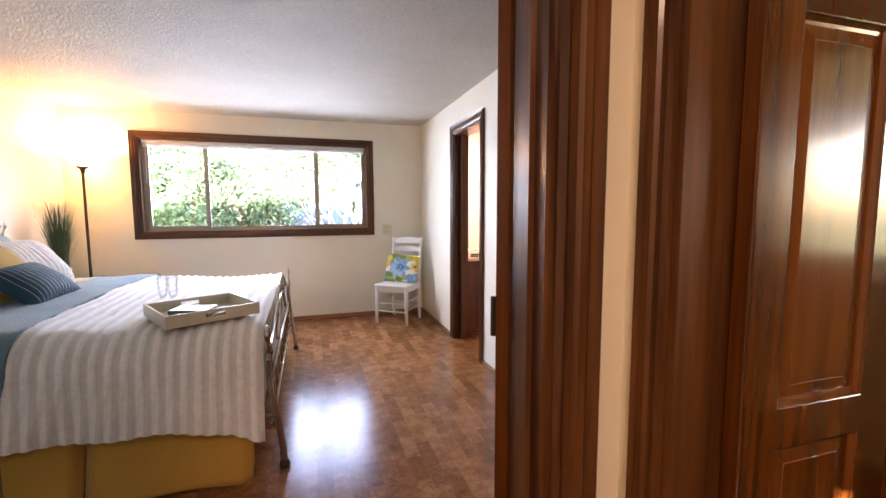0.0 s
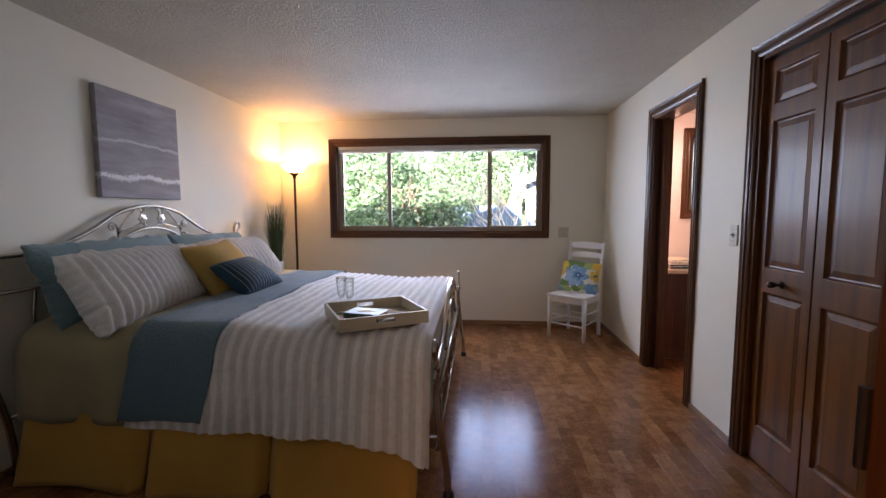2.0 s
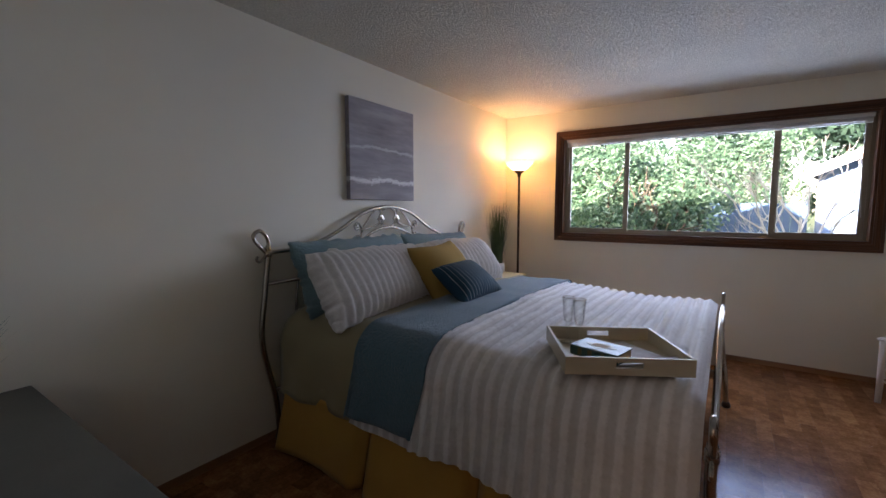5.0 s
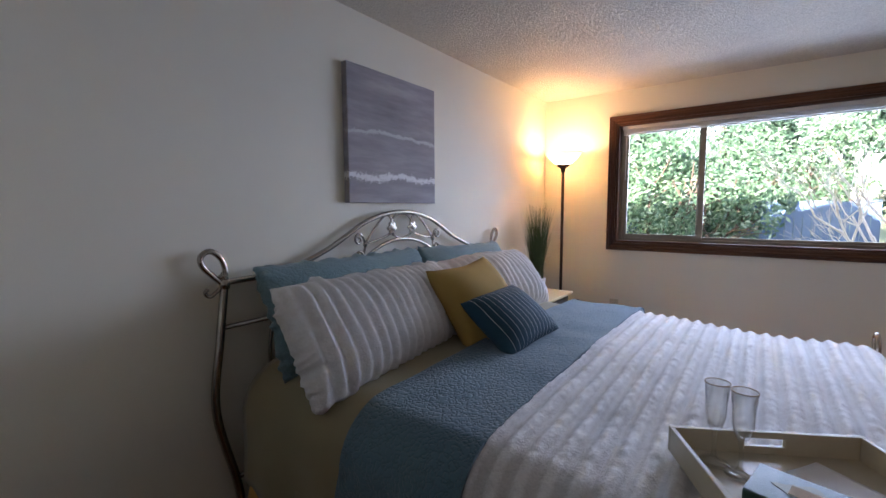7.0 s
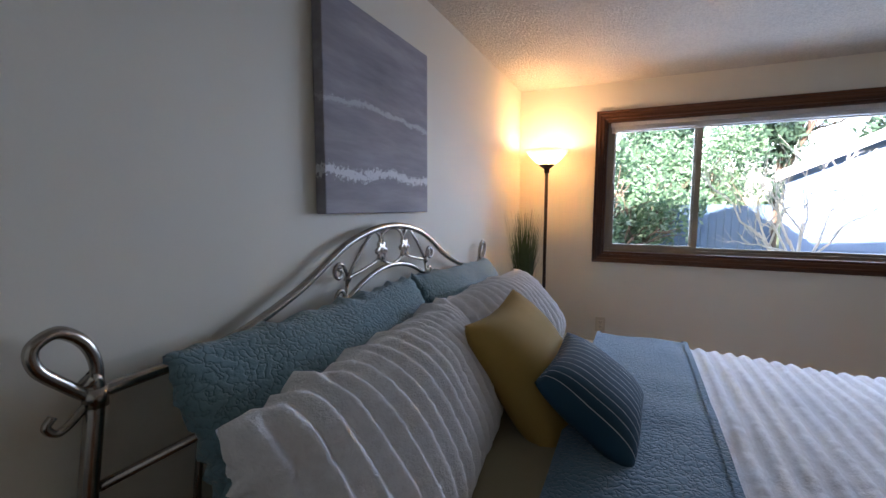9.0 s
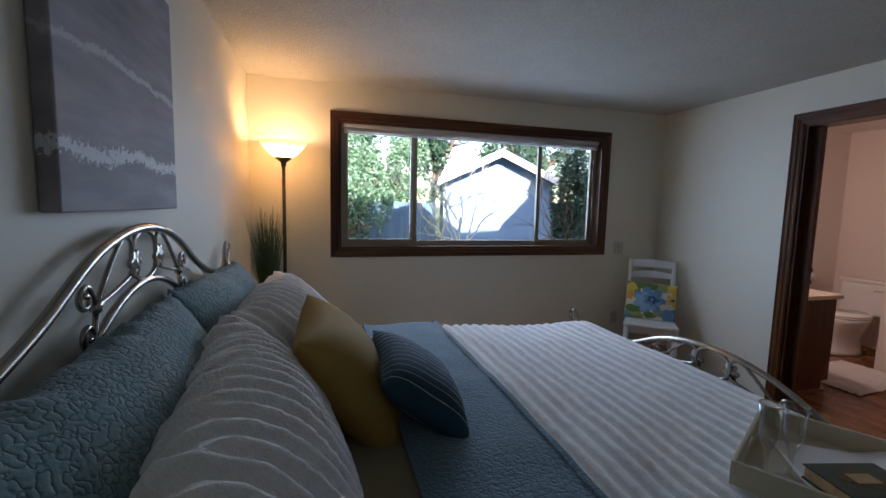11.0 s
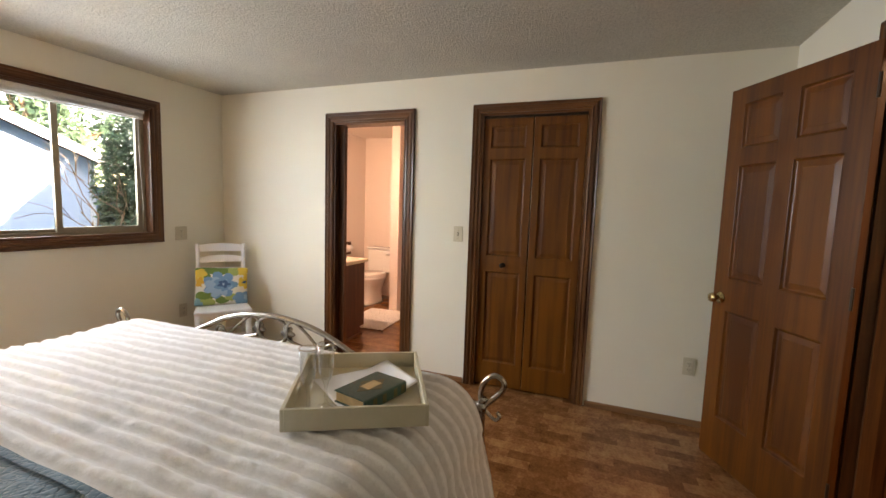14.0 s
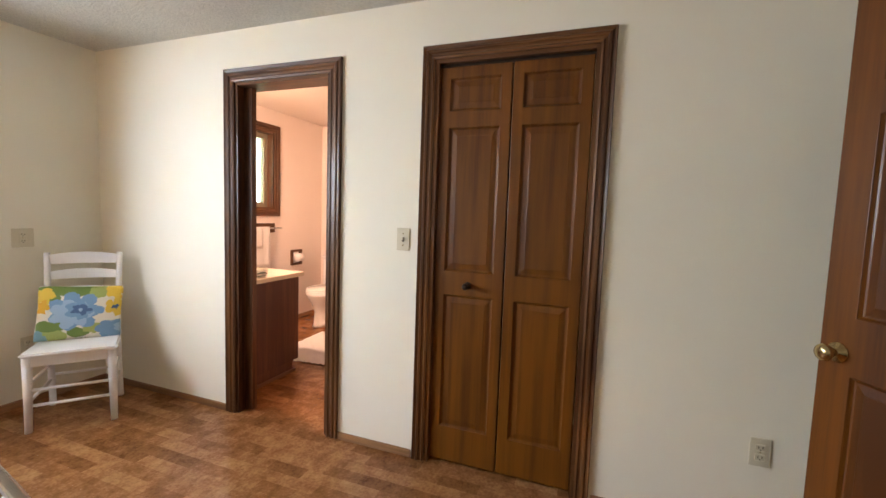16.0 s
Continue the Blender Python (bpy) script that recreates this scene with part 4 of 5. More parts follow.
        part("collar", tube(bmesh.new(), [(x, s * 0.268, z(0.42)), (x, s * 0.280, z(0.34))], 0.012, 8), PEWTER, root, smooth=True)
    part("lower_rail", tube(bmesh.new(), [(x, -0.995, join - 0.17), (x, 0.995, join - 0.17)], 0.010, 8), PEWTER, root, smooth=True)
    part("base_rail", tube(bmesh.new(), [(x, -0.97, low), (x, 0.97, low)], 0.011, 8), PEWTER, root, smooth=True)
    for k in range(9):
        y = -0.8 + 0.2 * k
        sp = smooth_path([(x, y, low), (x, y + 0.018, low + 0.25 * (join - 0.17 - low)), (x, y - 0.018, low + 0.7 * (join - 0.17 - low)), (x, y, join - 0.17)])
        part("spindle", tube(bmesh.new(), sp, 0.008, 6), PEWTER, root, smooth=True)
        if foot and k % 2 == 0:
            part("scroll", tube(bmesh.new(), spiral((x, y + 0.05, (low + join - 0.17) / 2), 0.042, 1.4, 0, 1), 0.006, 6), PEWTER, root, smooth=True)
    return root


bed_end(0.0, 1.078, 0.257, 0.30, "arched pewter headboard with scrolls and rosettes", False)
bed_end(2.075, 0.625, 0.215, 0.24, "arched pewter footboard with scrolls and rosettes", True)
for s in (-1, 1):
    part("side_rail", boxed(0.0, 2.08, s * 0.89 - 0.012, s * 0.89 + 0.012, 0.20, 0.255, bevel=0.003), PEWTER, BED)

mattress = thing("mattress", pose(0.09, -2.08, 0.26), "thick mattress on its base in a sage fitted sheet", "mattress")
part("box_spring", boxed(0.0, 1.98, -0.955, 0.955, 0.0, 0.16, bevel=0.03, segments=3), SHEET, mattress, smooth=True)


def drape(x0, x1, lift, hem_s, hem_n, nu, nv, ribs=0.0, sway=0.0, fade=0.0, seed=0, half=0.975, round_=0.13, flare=None, splay=0.0, span=None):
    """A cloth laid across the bed: from the south hem up, over the top with rounded edges, and down to the north hem."""
    bm, rows = bmesh.new(), []
    span = span or (x0, x1)
    cy = -2.08
    length = [("s", TOP - round_ - hem_s), ("rs", round_ * math.pi / 2), ("t", 2 * (half - round_)), ("rn", round_ * math.pi / 2), ("n", TOP - round_ - hem_n)]
    total = sum(l for _, l in length)
    for j in range(nv + 1):
        q = total * j / nv
        for key, l in length:
            if q <= l + 1e-9 or key == "n":
                break
            q -= l
        if key == "s":
            y, z, n = -half, hem_s + q, (-1, 0)
        elif key == "rs":
            a = q / round_
            y, z, n = -half + round_ * (1 - math.cos(a)), TOP - round_ + round_ * math.sin(a), (-math.cos(a), math.sin(a))
        elif key == "t":
            y, z, n = -half + round_ + q, TOP, (0, 1)
        elif key == "rn":
            a = q / round_
            y, z, n = half - round_ + round_ * math.sin(a), TOP - round_ + round_ * math.cos(a), (math.sin(a), math.cos(a))
        else:
            y, z, n = half, TOP - round_ - q, (1, 0)
        crown = 0.022 * math.cos(math.pi * y / (2 * half)) if abs(y) < half else 0.0
        low = max(0.0, (TOP - round_ - z) / (TOP - round_ - 0.3))
        row = []
        for i in range(nu + 1):
            x = x0 + (x1 - x0) * i / nu
            h = lift + 0.006 * noise.noise(Vector((x * 6, y * 6, z * 6 + seed)))
            if ribs:
                tuft = math.sin(math.pi * (x + 0.010) / ribs) ** 2
                fade_in = min(1.0, max(0.0, (x - 1.09) / 0.03))
                clump = noise.noise(Vector((x * 42, y * 42, z * 42)))
                h += fade_in * (0.013 * tuft * (1 + 0.35 * noise.noise(Vector((x * 9, y * 9, z * 9 + 5)))) + 0.0045 * (0.2 + tuft) * clump)
                h += 0.007 * noise.noise(Vector((x * 3.1, y * 3.1, z * 3 + 8)))
            h += low * (0.014 * math.sin(x * 21 + seed) + 0.02 * noise.noise(Vector((x * 5, 0, seed))) + 0.02 + splay * max(0.0, (x - 1.2) / 0.9))
            foot = min(1.0, max(0.0, (x - 1.0) / 0.7))
            zz = z - 0.036 * foot * foot * (3 - 2 * foot) * (1 - min(1.0, 2 * low))
            if j in (0, nv) or low > 0.8:
                zz += 0.012 * noise.noise(Vector((x * 7, seed, 2))) * low
            if flare:
                zz -= low * flare(x)
            row.append(bm.verts.new((x + sway * low * (1 - fade * (x - span[0]) / (span[1] - span[0])), cy + y + n[0] * h, zz + n[1] * h + crown)))
        rows.append(row)
    for a, b in zip(rows, rows[1:]):
        for i in range(nu):
            bm.faces.new((a[i], a[i + 1], b[i + 1], b[i]))
    bmesh.ops.recalc_face_normals(bm, faces=bm.faces)
    return bm


def cloth(name, bm, material, label, thick):
    ob = part(name, bm, material, None, label, smooth=True)
    mod = ob.modifiers.new("thick", "SOLIDIFY")
    mod.thickness, mod.offset = thick, -1
    return tagged(ob, category="bedding")


core = boxed(0.0, 1.97, -0.93, 0.93, 0.162, 0.42, bevel=0.08, segments=4)
part("mattress_core", core, SHEET, mattress, smooth=True)
sheet = drape(0.10, 2.065, 0.0, 0.30, 0.30, 60, 90, half=0.955, round_=0.17, seed=2)
bmesh.ops.translate(sheet, vec=-mattress.matrix_world.translation, verts=sheet.verts)
fs = part("fitted_sheet", sheet, SHEET, mattress, "sage green fitted sheet", smooth=True)
fs.modifiers.new("thick", "SOLIDIFY").thickness = 0.004


def corner_drop(x):
    return 0.10 * max(0.0, (x - 1.7) / 0.4) ** 1.5


CX0, CX1, ROW = 0.755, 2.095, 0.058
LAID = dict(seed=1, sway=-0.085, fade=1.0, flare=corner_drop, splay=0.05, round_=0.17, span=(CX0, CX1))
coverlet = cloth("coverlet", drape(CX0, CX1, 0.007, 0.309, 0.334, 70, 90, **LAID), CHENILLE, "white ribbed chenille coverlet spread over the bed", 0.006)
for k in range(24):
    a, b = max(CX0, CX0 - 0.011 + ROW * k), min(CX1, CX0 - 0.011 + ROW * (k + 1))
    if b - a > 0.02:
        part("ridge", drape(a, b, 0.012, 0.305, 0.33, 12, 280, ribs=ROW, **LAID), CHENILLE, coverlet, smooth=True)
throw = cloth("folded_throw", drape(0.735, 1.125, 0.027, 0.352, 0.37, 60, 150, seed=4, sway=-0.07), THROW, "blue quilted throw folded across the bed", 0.014)
for a, b in ((0.732, 0.748), (1.110, 1.129)):
    part("binding", drape(a, b, 0.034, 0.350, 0.368, 4, 150, seed=4, sway=-0.07), THROW, throw, "stitched rolled edge", smooth=True)


def skirt(y, x0, x1, n):
    """A straight dust ruffle panel with soft folds, closing into a pleat at each end."""
    bm, rows = bmesh.new(), []
    for j in range(13):
        z = 0.006 + 0.334 * j / 12
        row = []
        for i in range(n + 1):
            x = x0 + (x1 - x0) * i / n
            e = min(i, n - i) / n
            off = -0.012 * math.sin(x * 9 + 1) * (1 - j / 12) - (0.05 * math.exp(-(e * 22) ** 2)) * -1
            row.append(bm.verts.new((x, y + (off - 0.075 * (1 - j / 12)), z + 0.012 * math.sin(x * 5) * (1 - j / 12))))
        rows.append(row)
    for a, b in zip(rows, rows[1:]):
        for i in range(n):
            bm.faces.new((a[i], a[i + 1], b[i + 1], b[i]))
    return bm


bed_skirt = thing("bed_skirt", pose(0, 0, 0), "mustard yellow cotton bed skirt with pleats", "bed skirt")
for a, b in ((0.09, 0.750), (0.756, 1.345), (1.351, 2.03)):
    pn = part("skirt_panel", skirt(-3.035, a, b, 60), MUSTARD_SKIRT, bed_skirt, smooth=True)
    pn.modifiers.new("thick", "SOLIDIFY").thickness = 0.003
    pn = part("skirt_panel", skirt(-1.125, a, b, 60), MUSTARD_SKIRT, bed_skirt, smooth=True)
    pn.modifiers.new("thick", "SOLIDIFY").thickness = 0.003

for y in (-3.005, -1.14):
    part("skirt_lining", boxed(0.12, 2.03, y - 0.003, y + 0.003, 0.03, 0.34), MUSTARD_SKIRT, bed_skirt)
pillow("blue_sham", frame_matrix((0.185, -2.475, 0.925), (-0.04, 1, 0.0), (-0.40, 0, 1)), SHAM, "teal blue quilted sham leaning on the headboard", w=1.05, h=0.47, t=0.23, nu=70, nv=40, seed=1, slump=0.22, flange=0.02)
pillow("blue_sham", frame_matrix((0.165, -1.53, 0.915), (0.03, 1, -0.03), (-0.42, 0, 1)), SHAM, "teal blue quilted sham leaning on the headboard", w=0.90, h=0.46, t=0.22, nu=70, nv=40, seed=2, slump=0.2, flange=0.02)
pillow("white_pillow", frame_matrix((0.405, -2.525, 0.888), (-0.13, 1, -0.03), (-0.57, 0, 1)), PILLOW_CHENILLE, "white ribbed chenille pillow with a loose edge", w=1.12, h=0.45, t=0.26, flange=0.035, nu=170, nv=44, ribs=0.052, seed=3, slump=0.12)
pillow("white_pillow", frame_matrix((0.40, -1.62, 0.895), (0.05, 1, 0.0), (-0.75, 0, 1)), PILLOW_CHENILLE, "white ribbed chenille pillow with a loose edge", w=0.92, h=0.44, t=0.25, flange=0.03, nu=140, nv=44, ribs=0.052, seed=5, slump=0.1)
mp = pillow("mustard_cushion", frame_matrix((0.60, -2.125, 0.902), (0.02, 1, 0.05), (-0.68, -0.03, 1)), MUSTARD, "square mustard yellow cotton cushion with dark buttons", w=0.51, h=0.47, t=0.21, seed=6, pinch=0.14)
for k in range(3):
    b = lathe(bmesh.new(), [(0.0, 0.0), (0.011, 0.0), (0.012, 0.003), (0.009, 0.006), (0.0, 0.005)], sides=12)
    bmesh.ops.transform(b, matrix=Matrix.Translation((0.16 + 0.004 * k, -0.03 - 0.05 * k, 0.088)), verts=b.verts)
    part("button", b, BRONZE, mp, "dark brown button")
pillow("navy_cushion", frame_matrix((0.805, -2.195, 0.882), (0.06, 1, 0.07), (-0.24, 0.06, 0.18)), NAVY, "small navy cushion with pale pin stripes", w=0.44, h=0.315, t=0.15, seed=7, pinch=0.10)

# tray with its handles, flutes, napkin and book
TRAYZ = 0.750
TRAY = thing("serving_tray", pose(1.776, -2.742, TRAYZ, 0, 0, 29.5), "ivory painted wooden serving tray with handle slots", "tray")
TL, TW, TH = 0.432, 0.395, 0.062
part("base", boxed(-TL / 2 + 0.011, TL / 2 - 0.011, -TW / 2 + 0.011, TW / 2 - 0.011, 0.0, 0.008), TRAYW, TRAY)
for s in (-1, 1):
    bm = slab([-TL / 2, TL / 2], [0, TH], [(-0.045, 0.045, 0.026, 0.046)], 0.011, lambda u, v, d: (u, s * (TW / 2 - d), v))
    bev = part("side", bm, TRAYW, TRAY).modifiers.new("round", "BEVEL")
    bev.width, bev.segments = 0.0018, 2
    bev = part("side", slab([-TW / 2 + 0.011, TW / 2 - 0.011], [0, TH], [], 0.011, lambda u, v, d: (s * (TL / 2 - d), u, v)), TRAYW, TRAY).modifiers.new("round", "BEVEL")
    bev.width, bev.segments = 0.0018, 2
tray_m = TRAY.matrix_world.copy()


def flute(m):
    ob = thing("champagne_flute", m, "clear champagne flute with a gilt rim", "glass", "flutes on the tray")
    prof = [(0.0, 0.0), (0.030, 0.0), (0.030, 0.002), (0.010, 0.007), (0.0045, 0.020), (0.004, 0.060), (0.007, 0.078), (0.015, 0.092), (0.0205, 0.115), (0.0218, 0.15), (0.0255, 0.195), (0.0243, 0.195), (0.0206, 0.15), (0.0192, 0.116), (0.0135, 0.096), (0.005, 0.088), (0.0, 0.087)]
    prof = [(1.02 * r, 0.99 * z) for r, z in prof]
    part("bowl", lathe(bmesh.new(), prof, sides=28), GLASS, ob, smooth=True)
    part("rim", lathe(bmesh.new(), [(0.0264, 0.1920), (0.0264, 0.1936), (0.0246, 0.1936), (0.0246, 0.1920)], sides=28, closed=True), GILT, ob, "thin gilt rim", smooth=True)
    return ob


fl = flute(pose(1.588, -2.690, TRAYZ + 0.0085))
copy_thing(fl, pose(1.640, -2.712, TRAYZ + 0.0085))

nap = bmesh.new()
bmesh.ops.create_grid(nap, x_segments=24, y_segments=18, size=0.5)
for v in nap.verts:
    x, y = v.co.x * 0.27, v.co.y * 0.23
    v.co = Vector((x, y, 0.0015 + 0.003 * abs(noise.noise(Vector((x * 14, y * 14, 3)))) + max(0, x - 0.07) * 0.35))
nap = part("napkin", nap, PAPER, None, "white paper napkin lying in the tray", smooth=True)
nap.matrix_world = pose(1.828, -2.73, TRAYZ + 0.0085, 0, 0, -34)
nap.modifiers.new("thick", "SOLIDIFY").thickness = 0.002
tagged(nap, category="napkin")

BOOK = thing("book", pose(1.750, -2.798, TRAYZ + 0.0145, 0, 0, -13.0), "old green clothbound book with a gilt panel", "book")
part("page_block", boxed(-0.088, 0.088, -0.056, 0.058, 0.0035, 0.0325), PAGES, BOOK, "yellowed page block")
part("cover", boxed(-0.0925, 0.0925, -0.061, 0.062, 0.0325, 0.0365, bevel=0.001), BOOKGREEN, BOOK)
part("cover", boxed(-0.0925, 0.0925, -0.061, 0.062, -0.0005, 0.0035, bevel=0.001), BOOKGREEN, BOOK)
part("spine", boxed(-0.0925, 0.0925, -0.066, -0.056, 0.0, 0.036, bevel=0.004), BOOKGREEN, BOOK)
orn = bmesh.new()
ring = []
for k in range(40):
    a = 2 * math.pi * k / 40
    q = 1.0 + 0.16 * math.cos(4 * a) + 0.08 * math.cos(8 * a)
    ring.append((0.048 * q * math.cos(a), 0.033 * q * math.sin(a)))
lo = [orn.verts.new((x, y, 0.0364)) for x, y in ring]
hi = [orn.verts.new((x, y, 0.0374)) for x, y in ring]
for k in range(40):
    orn.faces.new((lo[k], lo[(k + 1) % 40], hi[(k + 1) % 40], hi[k]))
orn.faces.new(hi)
part("gilt_panel", orn, OLDGILT, BOOK, "worn gilt cover panel")
part("leather_inset", boxed(-0.030, 0.030, -0.018, 0.018, 0.0372, 0.0380, bevel=0.0002), PAGES, BOOK, "tan inset label")
for x in (-0.06, -0.02, 0.03, 0.065):
    part("gilt_band", boxed(x, x + 0.016, -0.0668, -0.064, 0.005, 0.031), OLDGILT, BOOK)

# floor lamp
LAMP = thing("floor_lamp", pose(0.262, -0.227, 0), "bronze torchiere floor lamp with a frosted glass bowl, lit", "lamp")
part("base", lathe(bmesh.new(), [(0.0, 0.0), (0.13, 0.0), (0.135, 0.012), (0.11, 0.026), (0.03, 0.034), (0.014, 0.05), (0.0, 0.05)]), BRONZE, LAMP, smooth=True)
part("pole", tube(bmesh.new(), [(0, 0, 0.04), (0, 0, 0.9), (0, 0, 1.68)], 0.0125, 14), BRONZE, LAMP, smooth=True)
part("cup", lathe(bmesh.new(), [(0.0, 1.66), (0.018, 1.66), (0.020, 1.69), (0.035, 1.70), (0.056, 1.716), (0.058, 1.722), (0.0, 1.722)]), BRONZE, LAMP, smooth=True)
part("shade", lathe(bmesh.new(), [(0.056, 1.723), (0.085, 1.742), (0.125, 1.782), (0.158, 1.826), (0.154, 1.828), (0.121, 1.786), (0.082, 1.747), (0.054, 1.728)], sides=40, closed=True), SHADE, LAMP, "frosted glass bowl shade, glowing", smooth=True)
bulb_stuff, nt, bb = nodes_of("bulb_glow")
bb.inputs["Emission Color"].default_value, bb.inputs["Emission Strength"].default_value = (1.0, 0.75, 0.42, 1), 12.0
part("bulb", lathe(bmesh.new(), [(0.0, 1.723), (0.014, 1.723), (0.016, 1.738), (0.024, 1.748), (0.0, 1.753)], sides=16), bulb_stuff, LAMP, "lit bulb", smooth=True)

# nightstand and grass plant
NS = thing("nightstand", pose(0.02, -0.67, 0), "small nightstand under a cream cloth", "nightstand")
part("body", boxed(0.02, 0.39, -0.24, 0.24, 0.10, 0.645, bevel=0.004), DRESSER, NS)
for sx in (0.04, 0.37):
    for sy in (-0.22, 0.22):
        part("leg", boxed(sx - 0.018, sx + 0.018, sy - 0.018, sy + 0.018, 0.0, 0.10), DRESSER, NS)
part("drawer_front", boxed(0.388, 0.398, -0.22, 0.22, 0.42, 0.62, bevel=0.003), DRESSER, NS)
part("drawer_knob", lathe(bmesh.new(), [(0.0, 0.0), (0.012, 0.0), (0.012, 0.02), (0.0, 0.02)], (0.405, 0, 0.52), 12), BRONZE, NS)
runner = part("table_cloth", boxed(0.015, 0.42, -0.262, 0.262, 0.646, 0.668, bevel=0.008, segments=3), CREAMCLOTH, None, "cream cloth laid over the nightstand", smooth=True)
runner.location = (0.02, -0.67, 0)
tagged(runner, category="cloth")


def grass_blades(bm, count, height, spread, radius, seed):
    rnd = random.Random(seed)
    for _ in range(count):
        a, r = rnd.uniform(0, 2 * math.pi), radius * math.sqrt(rnd.random())
        x, y = r * math.cos(a), r * math.sin(a)
        h, lean = height * rnd.uniform(0.5, 1.0), spread * rnd.uniform(0.2, 1.0)
        b = a + rnd.uniform(-0.7, 0.7)
        w = rnd.uniform(0.0026, 0.0046)
        side = Vector((-math.sin(b), math.cos(b), 0)) * w
        prev = None
        for k in range(6):
            t = k / 5
            c = Vector((x + lean * math.cos(b) * t**1.8, y + lean * math.sin(b) * t**1.8, h * t - 0.15 * lean * t**3))
            pair = [bm.verts.new(c - side * (1 - t * 0.9)), bm.verts.new(c + side * (1 - t * 0.9))]
            if prev:
                bm.faces.new((prev[0], prev[1], pair[1], pair[0]))
            prev = pair
    return bm


def grass_pot(m, label, height, spread, count, seed, pot_h):
    ob = thing("potted_grass", m, label, "plant")
    part("pot", lathe(bmesh.new(), [(0.0, 0.0), (0.055, 0.0), (0.066, pot_h * 0.6), (0.070, pot_h), (0.064, pot_h), (0.060, pot_h - 0.02), (0.0, pot_h - 0.02)], sides=28), POT, ob, "white ceramic pot", smooth=True)
    bm = grass_blades(bmesh.new(), count, height, spread, 0.05, seed)
    bmesh.ops.translate(bm, vec=(0, 0, pot_h - 0.03), verts=bm.verts)
    tagged(part("blades", bm, GRASSBLADE, ob, "upright dark green grass blades"), kind="stuff")
    return ob


grass_pot(pose(0.19, -0.565, 0.669), "artificial grass in a white pot on the nightstand", 0.66, 0.13, 380, 3, 0.11)

# canvas picture
pic = part("canvas_picture", boxed(0.0, 0.038, -0.34, 0.34, 0.0, 0.672, bevel=0.004), PAINTING, None, "grey seascape painted on a square canvas")
pic.location = (0.001, -2.088, 1.384)
tagged(pic, category="picture")

# low dresser beside the entry, with another grass plant
DR = thing("dresser", pose(0.56, S + 0.20, 0), "low dark grey dresser against the entry wall", "dresser")
part("body", boxed(-0.53, 0.53, -0.345, 0.145, 0.06, 0.635, bevel=0.004), DRESSER, DR)
part("top", boxed(-0.55, 0.55, -0.352, 0.165, 0.636, 0.665, bevel=0.005), DRESSER, DR)
for k in range(3):
    d = part("drawer_front", boxed(-0.51, 0.51, 0.146, 0.160, 0.09 + 0.18 * k, 0.25 + 0.18 * k, bevel=0.003), DRESSER, DR)
    for x in (-0.25, 0.25):
        part("drawer_knob", tube(bmesh.new(), [(x, 0.158, 0.17 + 0.18 * k), (x, 0.18, 0.17 + 0.18 * k)], 0.012, 10), BRASS, d)
for sx in (-0.49, 0.49):
    for sy in (-0.32, 0.12):
        part("leg", boxed(sx - 0.02, sx + 0.02, sy - 0.02, sy + 0.02, 0.0, 0.06), DRESSER, DR)
grass_pot(pose(0.20, S + 0.16, 0.666), "spiky grass in a white pot on the dresser", 0.30, 0.16, 26, 8, 0.09)

# white ladder-back chair with its floral cushion
CM = frame_matrix((3.295, -0.415, 0), (0.775, -0.632, 0), (0.632, 0.775, 0))
CHAIR = thing("ladderback_chair", CM, "white painted ladder-back wooden chair in the corner", "chair")
seat = bmesh.new()
sv = [seat.verts.new(c) for c in ((-0.215, -0.215, 0.43), (0.215, -0.215, 0.43), (0.19, 0.19, 0.43), (-0.19, 0.19, 0.43), (-0.215, -0.215, 0.452), (0.215, -0.215, 0.452), (0.19, 0.19, 0.452), (-0.19, 0.19, 0.452))]
for f in ((0, 1, 2, 3), (4, 5, 6, 7), (0, 1, 5, 4), (1, 2, 6, 5), (2, 3, 7, 6), (3, 0, 4, 7)):
    seat.faces.new([sv[i] for i in f])
bmesh.ops.bevel(seat, geom=seat.edges[:], offset=0.008, segments=3, affect="EDGES")
part("seat", seat, WHITEPAINT, CHAIR)
for s in (-1, 1):
    part("leg", tube(bmesh.new(), [(s * 0.19, -0.185, 0.0), (s * 0.188, -0.18, 0.2), (s * 0.185, -0.18, 0.43)], 0.022, 12, (0.75, 1.1)), WHITEPAINT, CHAIR, smooth=True)
    part("back_leg", tube(bmesh.new(), smooth_path([(s * 0.172, 0.20, 0.0), (s * 0.17, 0.18, 0.25), (s * 0.17, 0.175, 0.45), (s * 0.176, 0.20, 0.7), (s * 0.182, 0.245, 0.965)]), 0.018, 12, (1.0, 0.9)), WHITEPAINT, CHAIR, smooth=True)
    part("stretcher", tube(bmesh.new(), [(s * 0.187, -0.18, 0.17), (s * 0.17, 0.185, 0.17)], 0.009, 8), WHITEPAINT, CHAIR, smooth=True)
    part("stretcher", tube(bmesh.new(), [(s * 0.187, -0.18, 0.27), (s * 0.17, 0.185, 0.27)], 0.009, 8), WHITEPAINT, CHAIR, smooth=True)
    part("apron", boxed(min(s * 0.17, s * 0.187), max(s * 0.17, s * 0.187), -0.165, 0.17, 0.375, 0.431), WHITEPAINT, CHAIR)
part("apron", boxed(-0.175, 0.175, -0.195, -0.178, 0.375, 0.431), WHITEPAINT, CHAIR)
part("apron", boxed(-0.16, 0.16, 0.165, 0.180, 0.375, 0.431), WHITEPAINT, CHAIR)
